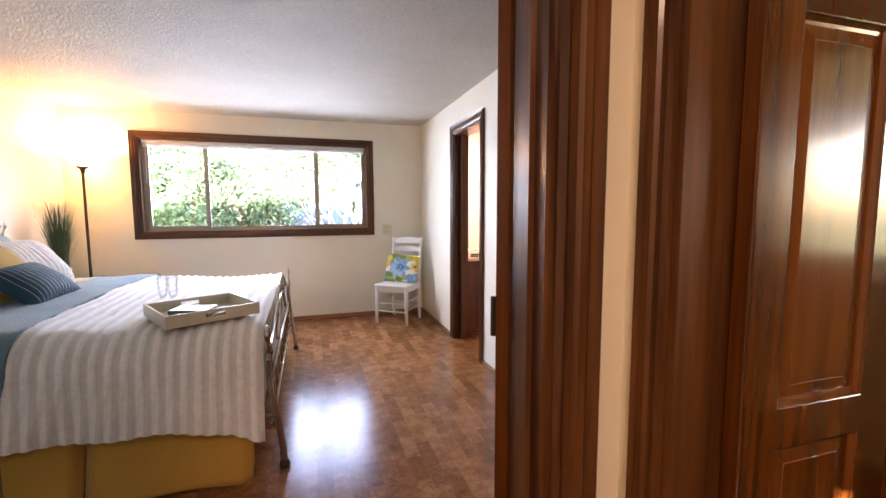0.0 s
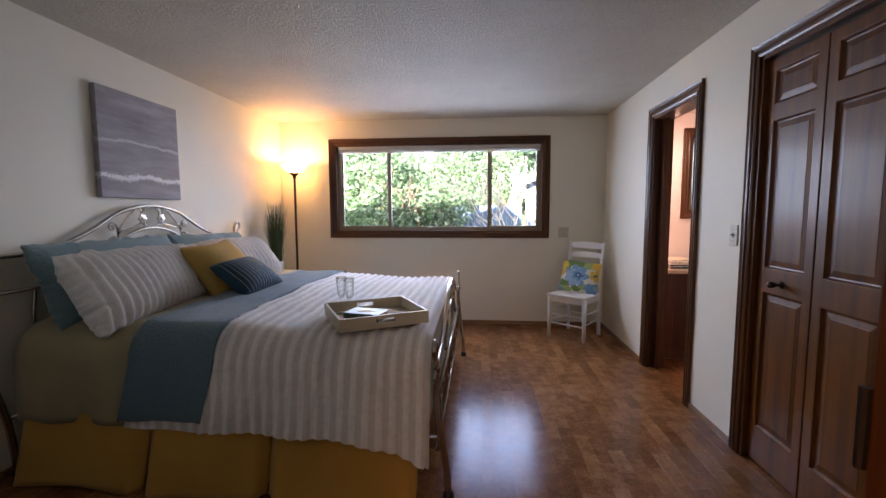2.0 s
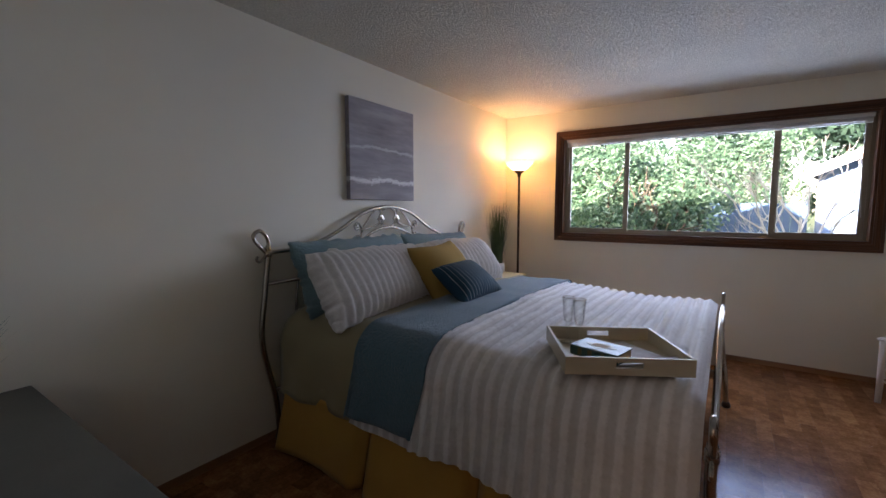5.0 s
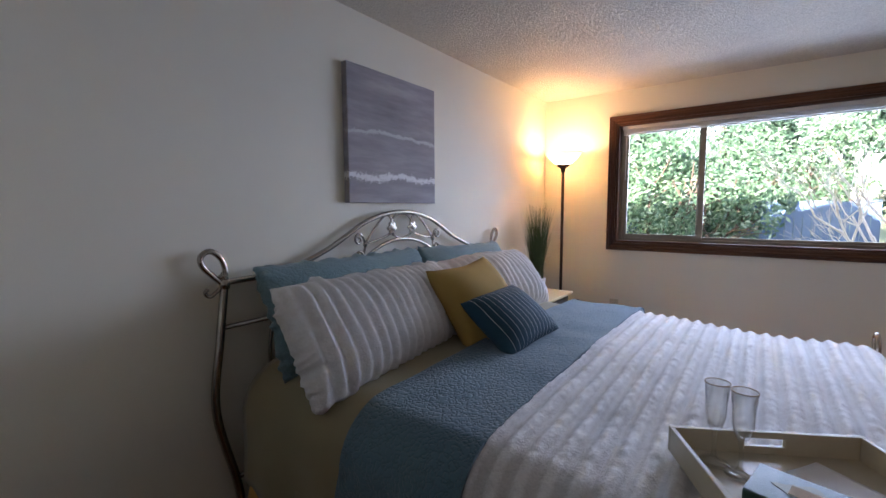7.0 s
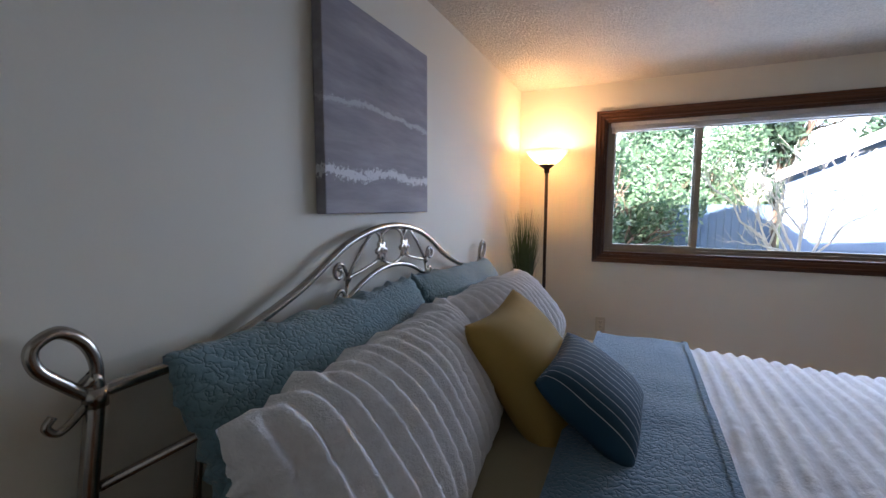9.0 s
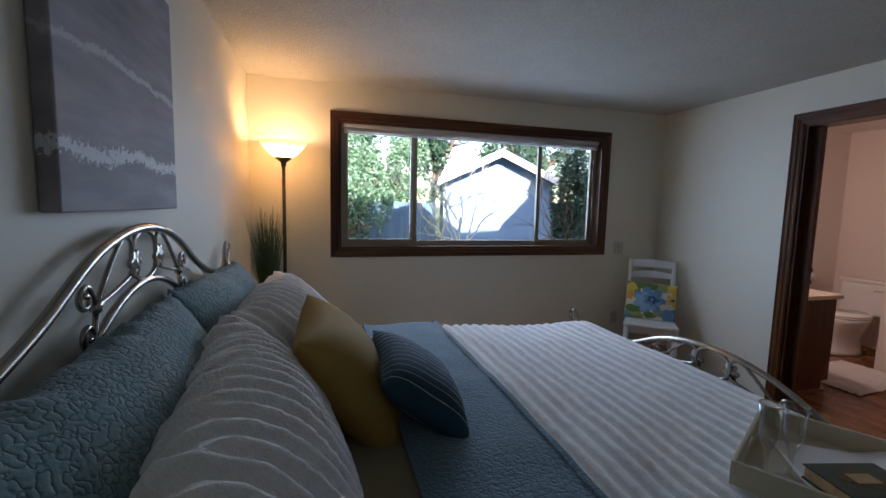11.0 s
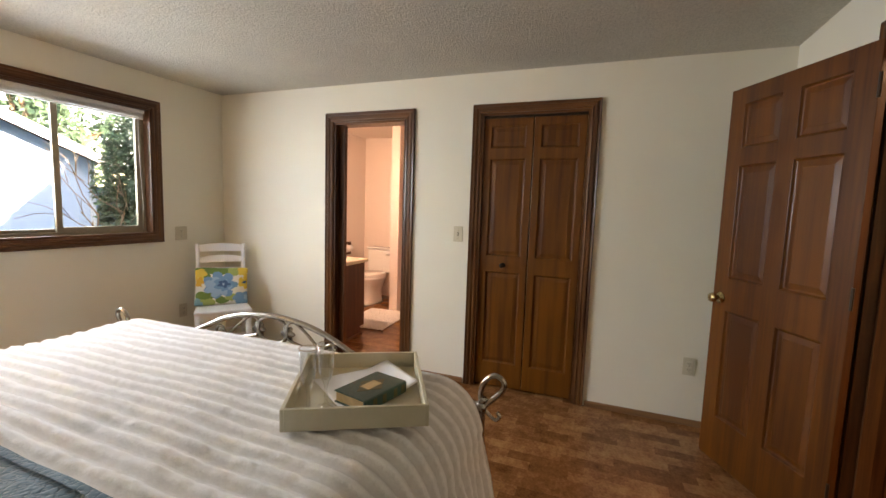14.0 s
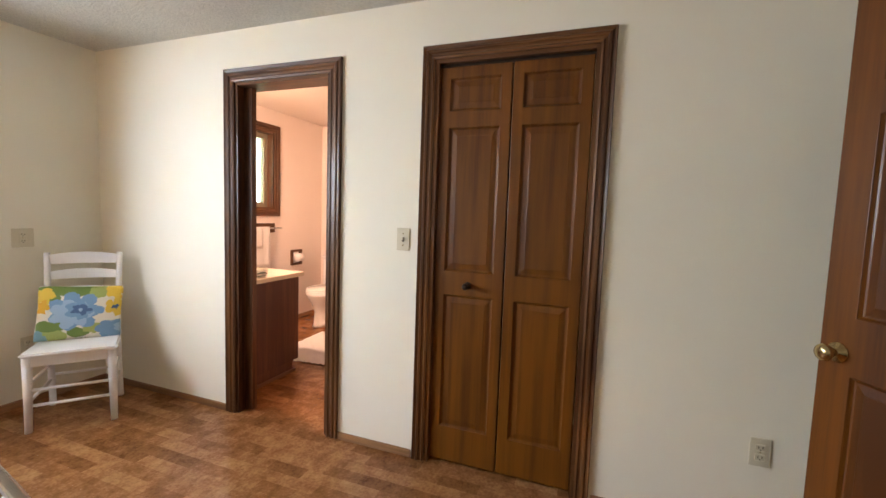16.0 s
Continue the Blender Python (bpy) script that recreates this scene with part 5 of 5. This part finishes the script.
for z in (0.15, 0.24):
    part("stretcher", tube(bmesh.new(), [(-0.187, -0.18, z), (0.187, -0.18, z)], 0.009, 8), WHITEPAINT, CHAIR, smooth=True)
part("stretcher", tube(bmesh.new(), [(-0.17, 0.19, 0.2), (0.17, 0.19, 0.2)], 0.009, 8), WHITEPAINT, CHAIR, smooth=True)
for z0, z1, y in ((0.56, 0.605, 0.185), (0.69, 0.735, 0.20), (0.80, 0.845, 0.222), (0.895, 0.95, 0.238)):
    bm, rows = bmesh.new(), []
    for i in range(13):
        a = -1 + i / 6
        yy, up = y + 0.02 * (1 - a * a), 0.018 * (1 - a * a)
        rows.append([bm.verts.new((a * 0.176, yy + dy, z)) for dy, z in ((-0.007, z0), (0.007, z0), (0.007, z1 + up), (-0.007, z1 + up))])
    for p, q in zip(rows, rows[1:]):
        for i in range(4):
            bm.faces.new((p[i], p[(i + 1) % 4], q[(i + 1) % 4], q[i]))
    bm.faces.new(rows[0]); bm.faces.new(rows[-1])
    part("ladder_slat", bm, WHITEPAINT, CHAIR)
cush = pillow("floral_cushion", CM @ frame_matrix((0.0, 0.085, 0.605), (1, 0, -0.04), (0.04, 0.30, 1)), FLORAL, "cream cushion printed with blue and yellow flowers on the chair", w=0.43, h=0.345, t=0.11, seed=9, pinch=0.07)


def plate(at, normal_x, label, category, kind, wide=0.072):
    """A wall plate; its own coordinates: x across, z up, y out of the wall towards -y."""
    m = pose(*at) if not normal_x else pose(*at, 0, 0, -90)
    ob = thing("light_switch" if kind == "switch" else "wall_outlet", m, label, category)
    part("cover_plate", boxed(-wide / 2, wide / 2, -0.006, 0.0, -0.058, 0.058, bevel=0.003), IVORY, ob)
    if kind == "switch":
        part("slot", boxed(-0.006, 0.006, -0.0068, -0.005, -0.012, 0.012), DARKSLOT, ob)
        part("toggle", boxed(-0.004, 0.004, -0.018, -0.005, -0.004, 0.009, bevel=0.001), IVORY, ob)
        screws = (-0.03, 0.03)
    else:
        for z in (-0.02, 0.02):
            sock = part("socket", boxed(-0.017, 0.017, -0.0085, -0.005, z - 0.0135, z + 0.0135, bevel=0.004), IVORY, ob)
            for x in (-0.007, 0.007):
                part("slot", boxed(x - 0.0015, x + 0.0015, -0.0092, -0.008, z - 0.003, z + 0.006), DARKSLOT, sock)
            part("slot", boxed(-0.002, 0.002, -0.0092, -0.008, z - 0.010, z - 0.006), DARKSLOT, sock)
        screws = (0.0,)
    for z in screws:
        part("screw", lathe(bmesh.new(), [(0.0, 0.0), (0.003, 0.0), (0.003, 0.001), (0.0, 0.001)], sides=8), BRASS, ob).matrix_local = pose(0, -0.006, z, 90)
    return ob


plate((W, -2.392, 1.155), True, "ivory toggle light switch beside the closet", "switch", "switch")
plate((W, -3.99, 0.39), True, "ivory duplex wall outlet", "outlet", "outlet")
plate((3.243, 0.0, 1.055), False, "ivory wall plate with outlets above the chair", "outlet", "outlet", 0.11)
plate((3.243, 0.0, 0.375), False, "ivory duplex wall outlet behind the chair", "outlet", "outlet")
plate((0.66, 0.0, 0.50), False, "ivory duplex wall outlet below the window", "outlet", "outlet")

# ---- bath ----
VAN = thing("bath_vanity", pose(W + T + 0.016, -0.56, 0), "reddish brown bath vanity with a toe kick", "vanity")
part("body", boxed(0.0, 0.62, -0.545, 0.53, 0.09, 0.757), VANITY, VAN)
part("toe_kick", boxed(0.0, 0.555, -0.54, 0.53, 0.0, 0.09), VANITY, VAN)
part("base_trim", boxed(0.0, 0.575, -0.555, -0.541, 0.0, 0.022), BASE[0], VAN)
for y in (-0.54, -0.005):
    vd = part("cabinet_door", boxed(0.621, 0.640, y + 0.01, y + 0.52, 0.12, 0.60, bevel=0.004), VANITY, VAN)
    part("handle", tube(bmesh.new(), [(0.640, y + 0.26, 0.52), (0.660, y + 0.26, 0.52)], 0.012, 10), BRASS, vd)
top = part("countertop", boxed(0.0, 0.66, -0.57, 0.53, 0.758, 0.793, bevel=0.008, segments=3), COUNTER, None, "cream counter with a rounded edge on the vanity")
top.location = (W + T + 0.016, -0.56, 0)
tagged(top, category="countertop")
FA = thing("faucet", pose(W + T + 0.12, -0.56, 0.794), "chrome basin faucet on the counter", "faucet")
part("base", boxed(-0.025, 0.025, -0.08, 0.08, 0, 0.012, bevel=0.004), CHROME, FA)
part("spout", tube(bmesh.new(), smooth_path([(0, 0, 0.01), (0.005, 0, 0.08), (0.05, 0, 0.11), (0.11, 0, 0.08)]), 0.011, 10), CHROME, FA, smooth=True)
for y in (-0.06, 0.06):
    part("tap_handle", lathe(bmesh.new(), [(0.0, 0.0), (0.018, 0.0), (0.016, 0.04), (0.0, 0.042)], (0, y, 0.012), 14), CHROME, FA, smooth=True)
DISH = thing("glass_dish", pose(4.03, -1.03, 0.794), "long ribbed glass dish with two compartments on the counter", "dish")
part("dish", slab([-0.10, 0.10], [-0.06, 0.06], [(-0.092, -0.004, -0.052, 0.052), (0.004, 0.092, -0.052, 0.052)], 0.065, lambda u, v, d: (u, v, d)), GLASS, DISH)
for x0, x1 in ((-0.088, -0.008), (0.008, 0.088)):
    part("soap", boxed(x0, x1, -0.046, 0.046, 0.001, 0.038, bevel=0.008, segments=3), BOOKGREEN, DISH)
for z in (0.0, 0.02, 0.04, 0.060):
    part("chrome_band", slab([-0.103, 0.103], [-0.063, 0.063], [(-0.1005, 0.1005, -0.0605, 0.0605)], 0.005, lambda u, v, d: (u, v, z + d)), CHROME, DISH)
RAIL = thing("towel_rail", pose(5.0, -0.014, 1.08), "towel rail on a dark wood backboard below the bath window", "towel rail")
part("backboard", boxed(-0.36, 0.36, -0.022, 0.0, -0.05, 0.05, bevel=0.003), TRIM[0], RAIL)
part("bar", tube(bmesh.new(), [(-0.34, -0.075, 0.0), (0.40, -0.075, 0.0)], 0.008, 10), CHROME, RAIL, smooth=True)
for x in (-0.3, 0.3):
    part("bracket", tube(bmesh.new(), [(x, -0.02, 0.0), (x, -0.078, 0.0)], 0.012, 10), CHROME, RAIL, smooth=True)


def towel(x, w, drop, thick, name, label):
    bm, rows = bmesh.new(), []
    prof = smooth_path([(0, -0.055, -drop * 0.9), (0, -0.058, -0.05), (0, -0.062, 0.008), (0, -0.075, 0.016), (0, -0.089, 0.008), (0, -0.094, -0.05), (0, -0.098, -drop)], 5)
    for i in range(13):
        xx = x - w / 2 + w * i / 12
        rows.append([bm.verts.new((xx, q.y - thick - 0.004 * math.sin(i * 1.1) * min(1, -q.z * 4 if q.z < 0 else 0), q.z)) for q in prof])
    for a, b in zip(rows, rows[1:]):
        for i in range(len(prof) - 1):
            bm.faces.new((a[i], a[i + 1], b[i + 1], b[i]))
    ob = part(name, bm, TERRY, None, label, smooth=True)
    ob.location = (5.0, -0.014, 1.08)
    ob.modifiers.new("thick", "SOLIDIFY").thickness = 0.01
    return tagged(ob, category="towel")


towel(0.03, 0.36, 0.42, 0.0, "bath_towel", "folded white bath towel hanging on the rail")
towel(-0.02, 0.22, 0.20, 0.016, "hand_towel", "smaller white hand towel over the bath towel")
TP = thing("tissue_holder", pose(5.72, -0.014, 0.73), "recessed tissue holder in a dark wood frame", "tissue holder")
part("frame", slab([-0.09, 0.09], [-0.09, 0.09], [(-0.065, 0.065, -0.065, 0.065)], 0.02, lambda u, v, d: (u, -d, v)), TRIM[0], TP)
part("plate", boxed(-0.065, 0.065, -0.006, -0.001, -0.065, 0.065), CHROME, TP)
rollm = tube(bmesh.new(), [(-0.05, -0.045, 0), (0.05, -0.045, 0)], 0.045, 20)
part("paper_roll", rollm, PAPER, TP, "white paper roll", smooth=True)

WC = thing("toilet", pose(5.70, -0.46, 0, 0, 0, 90), "white porcelain toilet with its lid down", "toilet")


def oval(bm, rings, sides=28):
    """Stacked oval rings (centre y, half width, half length, height)."""
    made = []
    for cy, a, b, z in rings:
        made.append([bm.verts.new((a * math.cos(2 * math.pi * i / sides), cy + b * math.sin(2 * math.pi * i / sides), z)) for i in range(sides)])
    for p, q in zip(made, made[1:]):
        for i in range(sides):
            bm.faces.new((p[i], p[(i + 1) % sides], q[(i + 1) % sides], q[i]))
    bm.faces.new(made[0]); bm.faces.new(made[-1])
    return bm


part("bowl", oval(bmesh.new(), [(-0.02, 0.115, 0.22, 0.0), (-0.02, 0.105, 0.20, 0.03), (-0.01, 0.095, 0.18, 0.16), (0.0, 0.13, 0.21, 0.26), (0.02, 0.175, 0.245, 0.35), (0.02, 0.185, 0.25, 0.385)]), PORCELAIN, WC, smooth=True)
part("seat", oval(bmesh.new(), [(0.02, 0.182, 0.245, 0.387), (0.02, 0.187, 0.25, 0.395), (0.02, 0.182, 0.245, 0.405)]), PORCELAIN, WC, smooth=True)
part("lid", oval(bmesh.new(), [(0.02, 0.180, 0.243, 0.407), (0.02, 0.185, 0.248, 0.415), (0.02, 0.17, 0.23, 0.426)]), PORCELAIN, WC, smooth=True)
part("tank", boxed(-0.22, 0.22, -0.41, -0.22, 0.39, 0.72, bevel=0.025, segments=4), PORCELAIN, WC, smooth=True)
part("tank_lid", boxed(-0.23, 0.23, -0.415, -0.21, 0.721, 0.752, bevel=0.01, segments=3), PORCELAIN, WC, smooth=True)
part("flush_lever", tube(bmesh.new(), [(-0.15, -0.22, 0.66), (-0.15, -0.205, 0.66), (-0.09, -0.205, 0.655)], 0.007, 8), CHROME, WC, smooth=True)

rug, rr = bmesh.new(), random.Random(5)
bmesh.ops.create_grid(rug, x_segments=60, y_segments=44, size=0.5)
for v in rug.verts:
    x, y = v.co.x * 0.84, v.co.y * 0.55
    e = max(0.0, (abs(v.co.x) * 2) ** 8 + (abs(v.co.y) * 2) ** 8)
    v.co = Vector((x + 0.012 * noise.noise(Vector((x * 30, y * 30, 0))), y + 0.012 * noise.noise(Vector((x * 30, y * 30, 5))), max(0.004, 0.035 * (1 - 0.8 * min(1, e)) + 0.012 * noise.noise(Vector((x * 40, y * 40, 2))))))
rug = part("bath_rug", rug, RUGW, None, "fluffy white bath rug on the floor", smooth=True)
rug.matrix_world = pose(4.98, -0.95, 0.003, 0, 0, 4)
tagged(rug, category="rug")

# ---- outside ----
ground = tagged(part("ground", boxed(-200, 200, -200, 400, -0.35, -0.15), LAWN, None, "yard ground with rough lawn"), category="ground", kind="structure")


def leafy(bm, rnd, center, size, count, leaf, clump=0.0):
    """Scatters small leaf quads in an uneven mass."""
    cx, cy, cz = center
    seeds = [Vector((rnd.gauss(0, 0.42), rnd.gauss(0, 0.42), rnd.gauss(0, 0.42))) for _ in range(max(6, count // 90))]
    for _ in range(count):
        q = rnd.choice(seeds) + Vector((rnd.gauss(0, 0.11), rnd.gauss(0, 0.11), rnd.gauss(0, 0.11)))
        if q.length > 1.15:
            q *= 1.15 / q.length * rnd.uniform(0.85, 1.0)
        p = Vector((cx + q.x * size[0], cy + q.y * size[1], cz + q.z * size[2]))
        u = Vector((rnd.gauss(0, 1), rnd.gauss(0, 1), rnd.gauss(0, 1))).normalized()
        v = u.orthogonal().normalized()
        k = leaf * rnd.uniform(0.6, 1.3)
        a, b, c, d = p - u * k, p + v * k * 0.5, p + u * k, p - v * k * 0.5
        bm.faces.new([bm.verts.new(w) for w in (a, b, c, d)])
    return bm


def branches(bm, rnd, start, way, length, radius, depth, spread=0.55, lift=0.12):
    end = start + way * length
    mid = (start + end) / 2 + Vector((rnd.gauss(0, 1), rnd.gauss(0, 1), rnd.gauss(0, 1))) * length * 0.06
    tube(bm, [start, mid, end], radius, 6 if depth > 1 else 4, (1.0, 0.62))
    if depth == 0:
        return
    for _ in range(rnd.choice((2, 3, 3))):
        turn = Vector((rnd.gauss(0, spread), rnd.gauss(0, spread), rnd.gauss(lift, spread * 0.6)))
        branches(bm, rnd, start + (end - start) * rnd.uniform(0.6, 1.0), (way + turn).normalized(), length * rnd.uniform(0.6, 0.85), radius * 0.58, depth - 1, spread, lift)




def shrub(name, label, at, size, count, leaf, material, seed, trunk=0.05, category="shrub"):
    r = random.Random(seed)
    ob = thing(name, pose(at[0], at[1], -0.15), label, category)
    bm = bmesh.new()
    for _ in range(4):
        branches(bm, r, Vector((r.uniform(-0.2, 0.2), r.uniform(-0.2, 0.2), 0)), Vector((r.gauss(0, 0.25), r.gauss(0, 0.25), 1)).normalized(), size[2] * 0.7, trunk, 2)
    part("trunk", bm, BARK, ob)
    part("crown", leafy(bmesh.new(), r, (0, 0, size[2] * 0.95), size, count, leaf), material, ob)
    return ob


HEDGE = [((-3.4, 6.2), (1.5, 1.0, 1.9)), ((-1.7, 6.6), (1.5, 1.0, 1.7)), ((-0.2, 6.4), (1.3, 1.0, 1.8)), ((0.9, 7.4), (1.2, 0.9, 1.45)), ((-5.2, 6.5), (1.7, 1.2, 2.0)), ((-2.6, 8.6), (2.2, 1.2, 2.4)), ((0.2, 9.2), (2.0, 1.2, 2.2)), ((1.9, 9.2), (1.0, 0.8, 1.9)), ((2.95, 10.0), (0.9, 0.8, 2.1))]
for n, (at, size) in enumerate(HEDGE):
    shrub("garden_shrub", "tall sunlit leafy garden shrub", at, size, 7000, 0.065, LEAF, 20 + n)
shrub("cypress", "dense dark green evergreen beside the shed", (6.0, 5.2), (0.42, 0.42, 1.75), 9000, 0.05, CONIFER, 50, trunk=0.018, category="tree")
shrub("cypress", "dense dark green evergreen beside the shed", (7.9, 6.6), (0.8, 0.8, 2.2), 8000, 0.06, CONIFER, 51, trunk=0.02, category="tree")

bare = thing("bare_tree", pose(3.02, 4.35, -0.15), "bare pale-barked small tree without leaves", "tree")
bm, r = bmesh.new(), random.Random(4)
for way, ln in (((0.05, 0.0, 1), 1.0), ((-0.55, 0.1, 1), 0.95), ((0.4, 0.15, 1), 0.8), ((-0.2, -0.3, 1), 0.8)):
    branches(bm, r, Vector((0, 0, 0.35)), Vector(way).normalized(), ln, 0.030, 4, 0.42, 0.25)
tube(bm, [(0, 0, 0), (0, 0, 0.2), (0, 0, 0.42)], 0.07, 10, (1.2, 0.8))
part("trunk", bm, BARKPALE, bare, "pale bare trunk and twigs")

# far trees behind the shed
for n, (x, y, h) in enumerate(((5.2, 15.0, 8.0), (8.5, 14.0, 9.0), (11.5, 17.0, 9.5), (1.5, 18.0, 8.0), (-3.0, 17.0, 8.5), (14.5, 13.0, 9.0), (-8.0, 14.0, 8.0))):
    r = random.Random(70 + n)
    ob = thing("far_tree", pose(x, y, -0.15), "tall dark tree behind the shed with gaps in its crown", "tree")
    bm = bmesh.new()
    branches(bm, r, Vector((0, 0, 0)), Vector((r.gauss(0, 0.05), 0, 1)).normalized(), h * 0.45, 0.15, 4, 0.5, 0.15)
    part("trunk", bm, BARK, ob)
    part("crown", leafy(bmesh.new(), r, (0, 0, h * 0.62), (1.9, 1.9, h * 0.38), 4600, 0.15), CONIFER, ob)

# garden shed: gable towards the house
SH = thing("garden_shed", frame_matrix((5.12, 7.38, -0.15), (2.86, -0.62, 0), (0.62, 2.86, 0)), "blue-grey painted gabled garden shed", "shed")
HW, EAVE, APEX = 1.44, 2.33, 2.98
bm = bmesh.new()
front = [(-HW, 0, 0), (HW, 0, 0), (HW, 0, EAVE - 0.08), (0, 0, APEX - 0.06), (-HW, 0, EAVE - 0.08)]
fv = [bm.verts.new(c) for c in front]
bv = [bm.verts.new((x, 2.8, z)) for x, _, z in front]
bm.faces.new(fv); bm.faces.new(bv)
for i in range(5):
    bm.faces.new((fv[i], fv[(i + 1) % 5], bv[(i + 1) % 5], bv[i]))
part("wall", bm, SIDING, SH, "blue-grey lap siding")
for k in range(14):
    z = 0.12 + 0.2 * k
    hw = HW if z < EAVE - 0.25 else max(0.15, HW * (APEX - 0.25 - z) / (APEX - EAVE))
    if z > APEX - 0.3:
        break
    lap = bmesh.new()
    vs = [lap.verts.new(c) for c in ((-hw, -0.004, z + 0.19), (hw, -0.004, z + 0.19), (hw, -0.022, z), (-hw, -0.022, z), (-hw, -0.002, z), (hw, -0.002, z))]
    lap.faces.new(vs[0:4]); lap.faces.new((vs[3], vs[2], vs[5], vs[4]))
    part("siding_board", lap, SIDING, SH)
for s in (-1, 1):
    bm = bmesh.new()
    for y in (-0.42, 3.0):
        for x, z in ((0, APEX), (s * (HW + 0.22), EAVE - 0.13), (s * (HW + 0.22), EAVE - 0.06), (0, APEX + 0.07)):
            bm.verts.new((x, y, z))
    bm.verts.ensure_lookup_table()
    v = bm.verts
    for f in ((0, 1, 2, 3), (4, 5, 6, 7), (0, 1, 5, 4), (1, 2, 6, 5), (2, 3, 7, 6), (3, 0, 4, 7)):
        bm.faces.new([v[i] for i in f])
    part("roof", bm, ROOFING, SH, "grey shingle roof slope")
    bm = bmesh.new()
    for y in (-0.45, -0.425):
        for x, z in ((0, APEX - 0.11), (s * (HW + 0.23), EAVE - 0.24), (s * (HW + 0.23), EAVE - 0.04), (0, APEX + 0.09)):
            bm.verts.new((x, y, z))
    bm.verts.ensure_lookup_table()
    v = bm.verts
    for f in ((0, 1, 2, 3), (4, 5, 6, 7), (0, 1, 5, 4), (1, 2, 6, 5), (2, 3, 7, 6), (3, 0, 4, 7)):
        bm.faces.new([v[i] for i in f])
    part("fascia", bm, SHEDTRIM, SH, "white fascia board")
    part("corner_board", boxed(s * HW - 0.05, s * HW + 0.05, -0.035, 0.05, 0, EAVE - 0.12), SHEDBLUE, SH, "grey-blue corner board")

FE = thing("board_fence", pose(2.6, 8.2, -0.15), "board fence coloured in the blue of its shade, behind the tree", "fence")
for k in range(40):
    x = -5.0 + 0.15 * k
    part("board", boxed(x, x + 0.14, -0.012, 0.012, 0.0, 1.62 + 0.01 * math.sin(k * 7.3)), FENCEW, FE)
for z in (0.4, 1.3):
    part("fence_rail", boxed(-5.0, 1.0, 0.012, 0.05, z, z + 0.09), FENCEW, FE)
FE2 = thing("board_fence", pose(6.6, 7.9, -0.15), "board fence coloured in the blue of its shade, beside the shed", "fence")
for k in range(40):
    x = 0.15 * k
    part("board", boxed(x, x + 0.14, -0.012, 0.012, 0.0, 1.72 + 0.01 * math.sin(k * 5.1)), FENCEW, FE2)

# unseen block added over the house, its gable outline shaped to shade fence and shed
SHADE_OUTLINE = ((-3.2, 2.55), (2.1, 4.25), (3.95, 2.6), (4.4, 3.4), (5.6, 4.6), (7.5, 5.4), (9.5, 2.55))
bm = bmesh.new()
outline = list(SHADE_OUTLINE) + [(9.5, 2.53), (-3.2, 2.53)]
fa, ba = [[bm.verts.new((x, y, z)) for x, z in outline] for y in (0.3, -8.0)]
bm.faces.new(fa); bm.faces.new(ba)
for k in range(len(outline)):
    n = (k + 1) % len(outline)
    bm.faces.new((fa[k], fa[n], ba[n], ba[k]))
tagged(part("house_roof", bm, ROOFING, None, "unseen gable-shaped block added to cast shade on the yard"), category="roof", kind="structure")

# ---- floor pieces ----
floor = tagged(part("floor", boxed(-0.1, 6.3, -7.1, 0.1, -0.12, -0.004), GROUT, None, "cork parquet floor in mottled browns"), category="floor", kind="structure")
PL, PW = 0.200, 0.075
mesh_cache = {}


def piece(w, d):
    key = (round(w, 3), round(d, 3))
    if key not in mesh_cache:
        bm = bmesh.new()
        g, e = 0.0, 0.0003
        ring = lambda k, z: [bm.verts.new(c) for c in ((g + k, g + k, z), (w - g - k, g + k, z), (w - g - k, d - g - k, z), (g + k, d - g - k, z))]
        a, b, c = ring(0, -0.004), ring(0, -0.0003), ring(e, 0.0)
        for p, q in ((a, b), (b, c)):
            for i in range(4):
                bm.faces.new((p[i], p[(i + 1) % 4], q[(i + 1) % 4], q[i]))
        bm.faces.new(c)
        me = bpy.data.meshes.new("floor_tile")
        bm.to_mesh(me)
        bm.free()
        me.materials.append(TILE)
        mesh_cache[key] = me
    return mesh_cache[key]


rest = bmesh.new()
tiles = 0
row = 0
x = 0.0
while x < 6.2:
    w = min(PW, 6.2 - x)
    y = -7.0 - PL * ((row * 0.37) % 1.0)
    while y < 0.0:
        y0, y1 = max(y, -7.0), min(y + PL, 0.0)
        if y1 - y0 > 0.01:
            near = 2.66 < x < 3.68 and y0 > -4.37
            if near and tiles < 300:
                ob = new("floor_tile", piece(w, y1 - y0))
                ob.location, ob.parent = (x, y0, 0.0), floor
                tiles += 1
            elif y0 > -4.7 or 1.2 < x < 3.0:
                a = [rest.verts.new(c) for c in ((x + 0.0002, y0 + 0.0002, 0.0), (x + w - 0.0002, y0 + 0.0002, 0.0), (x + w - 0.0002, y1 - 0.0002, 0.0), (x + 0.0002, y1 - 0.0002, 0.0))]
                rest.faces.new(a)
        y += PL
    x += PW
    row += 1
tagged(part("floor_tiles", rest, TILE, floor), kind="stuff")
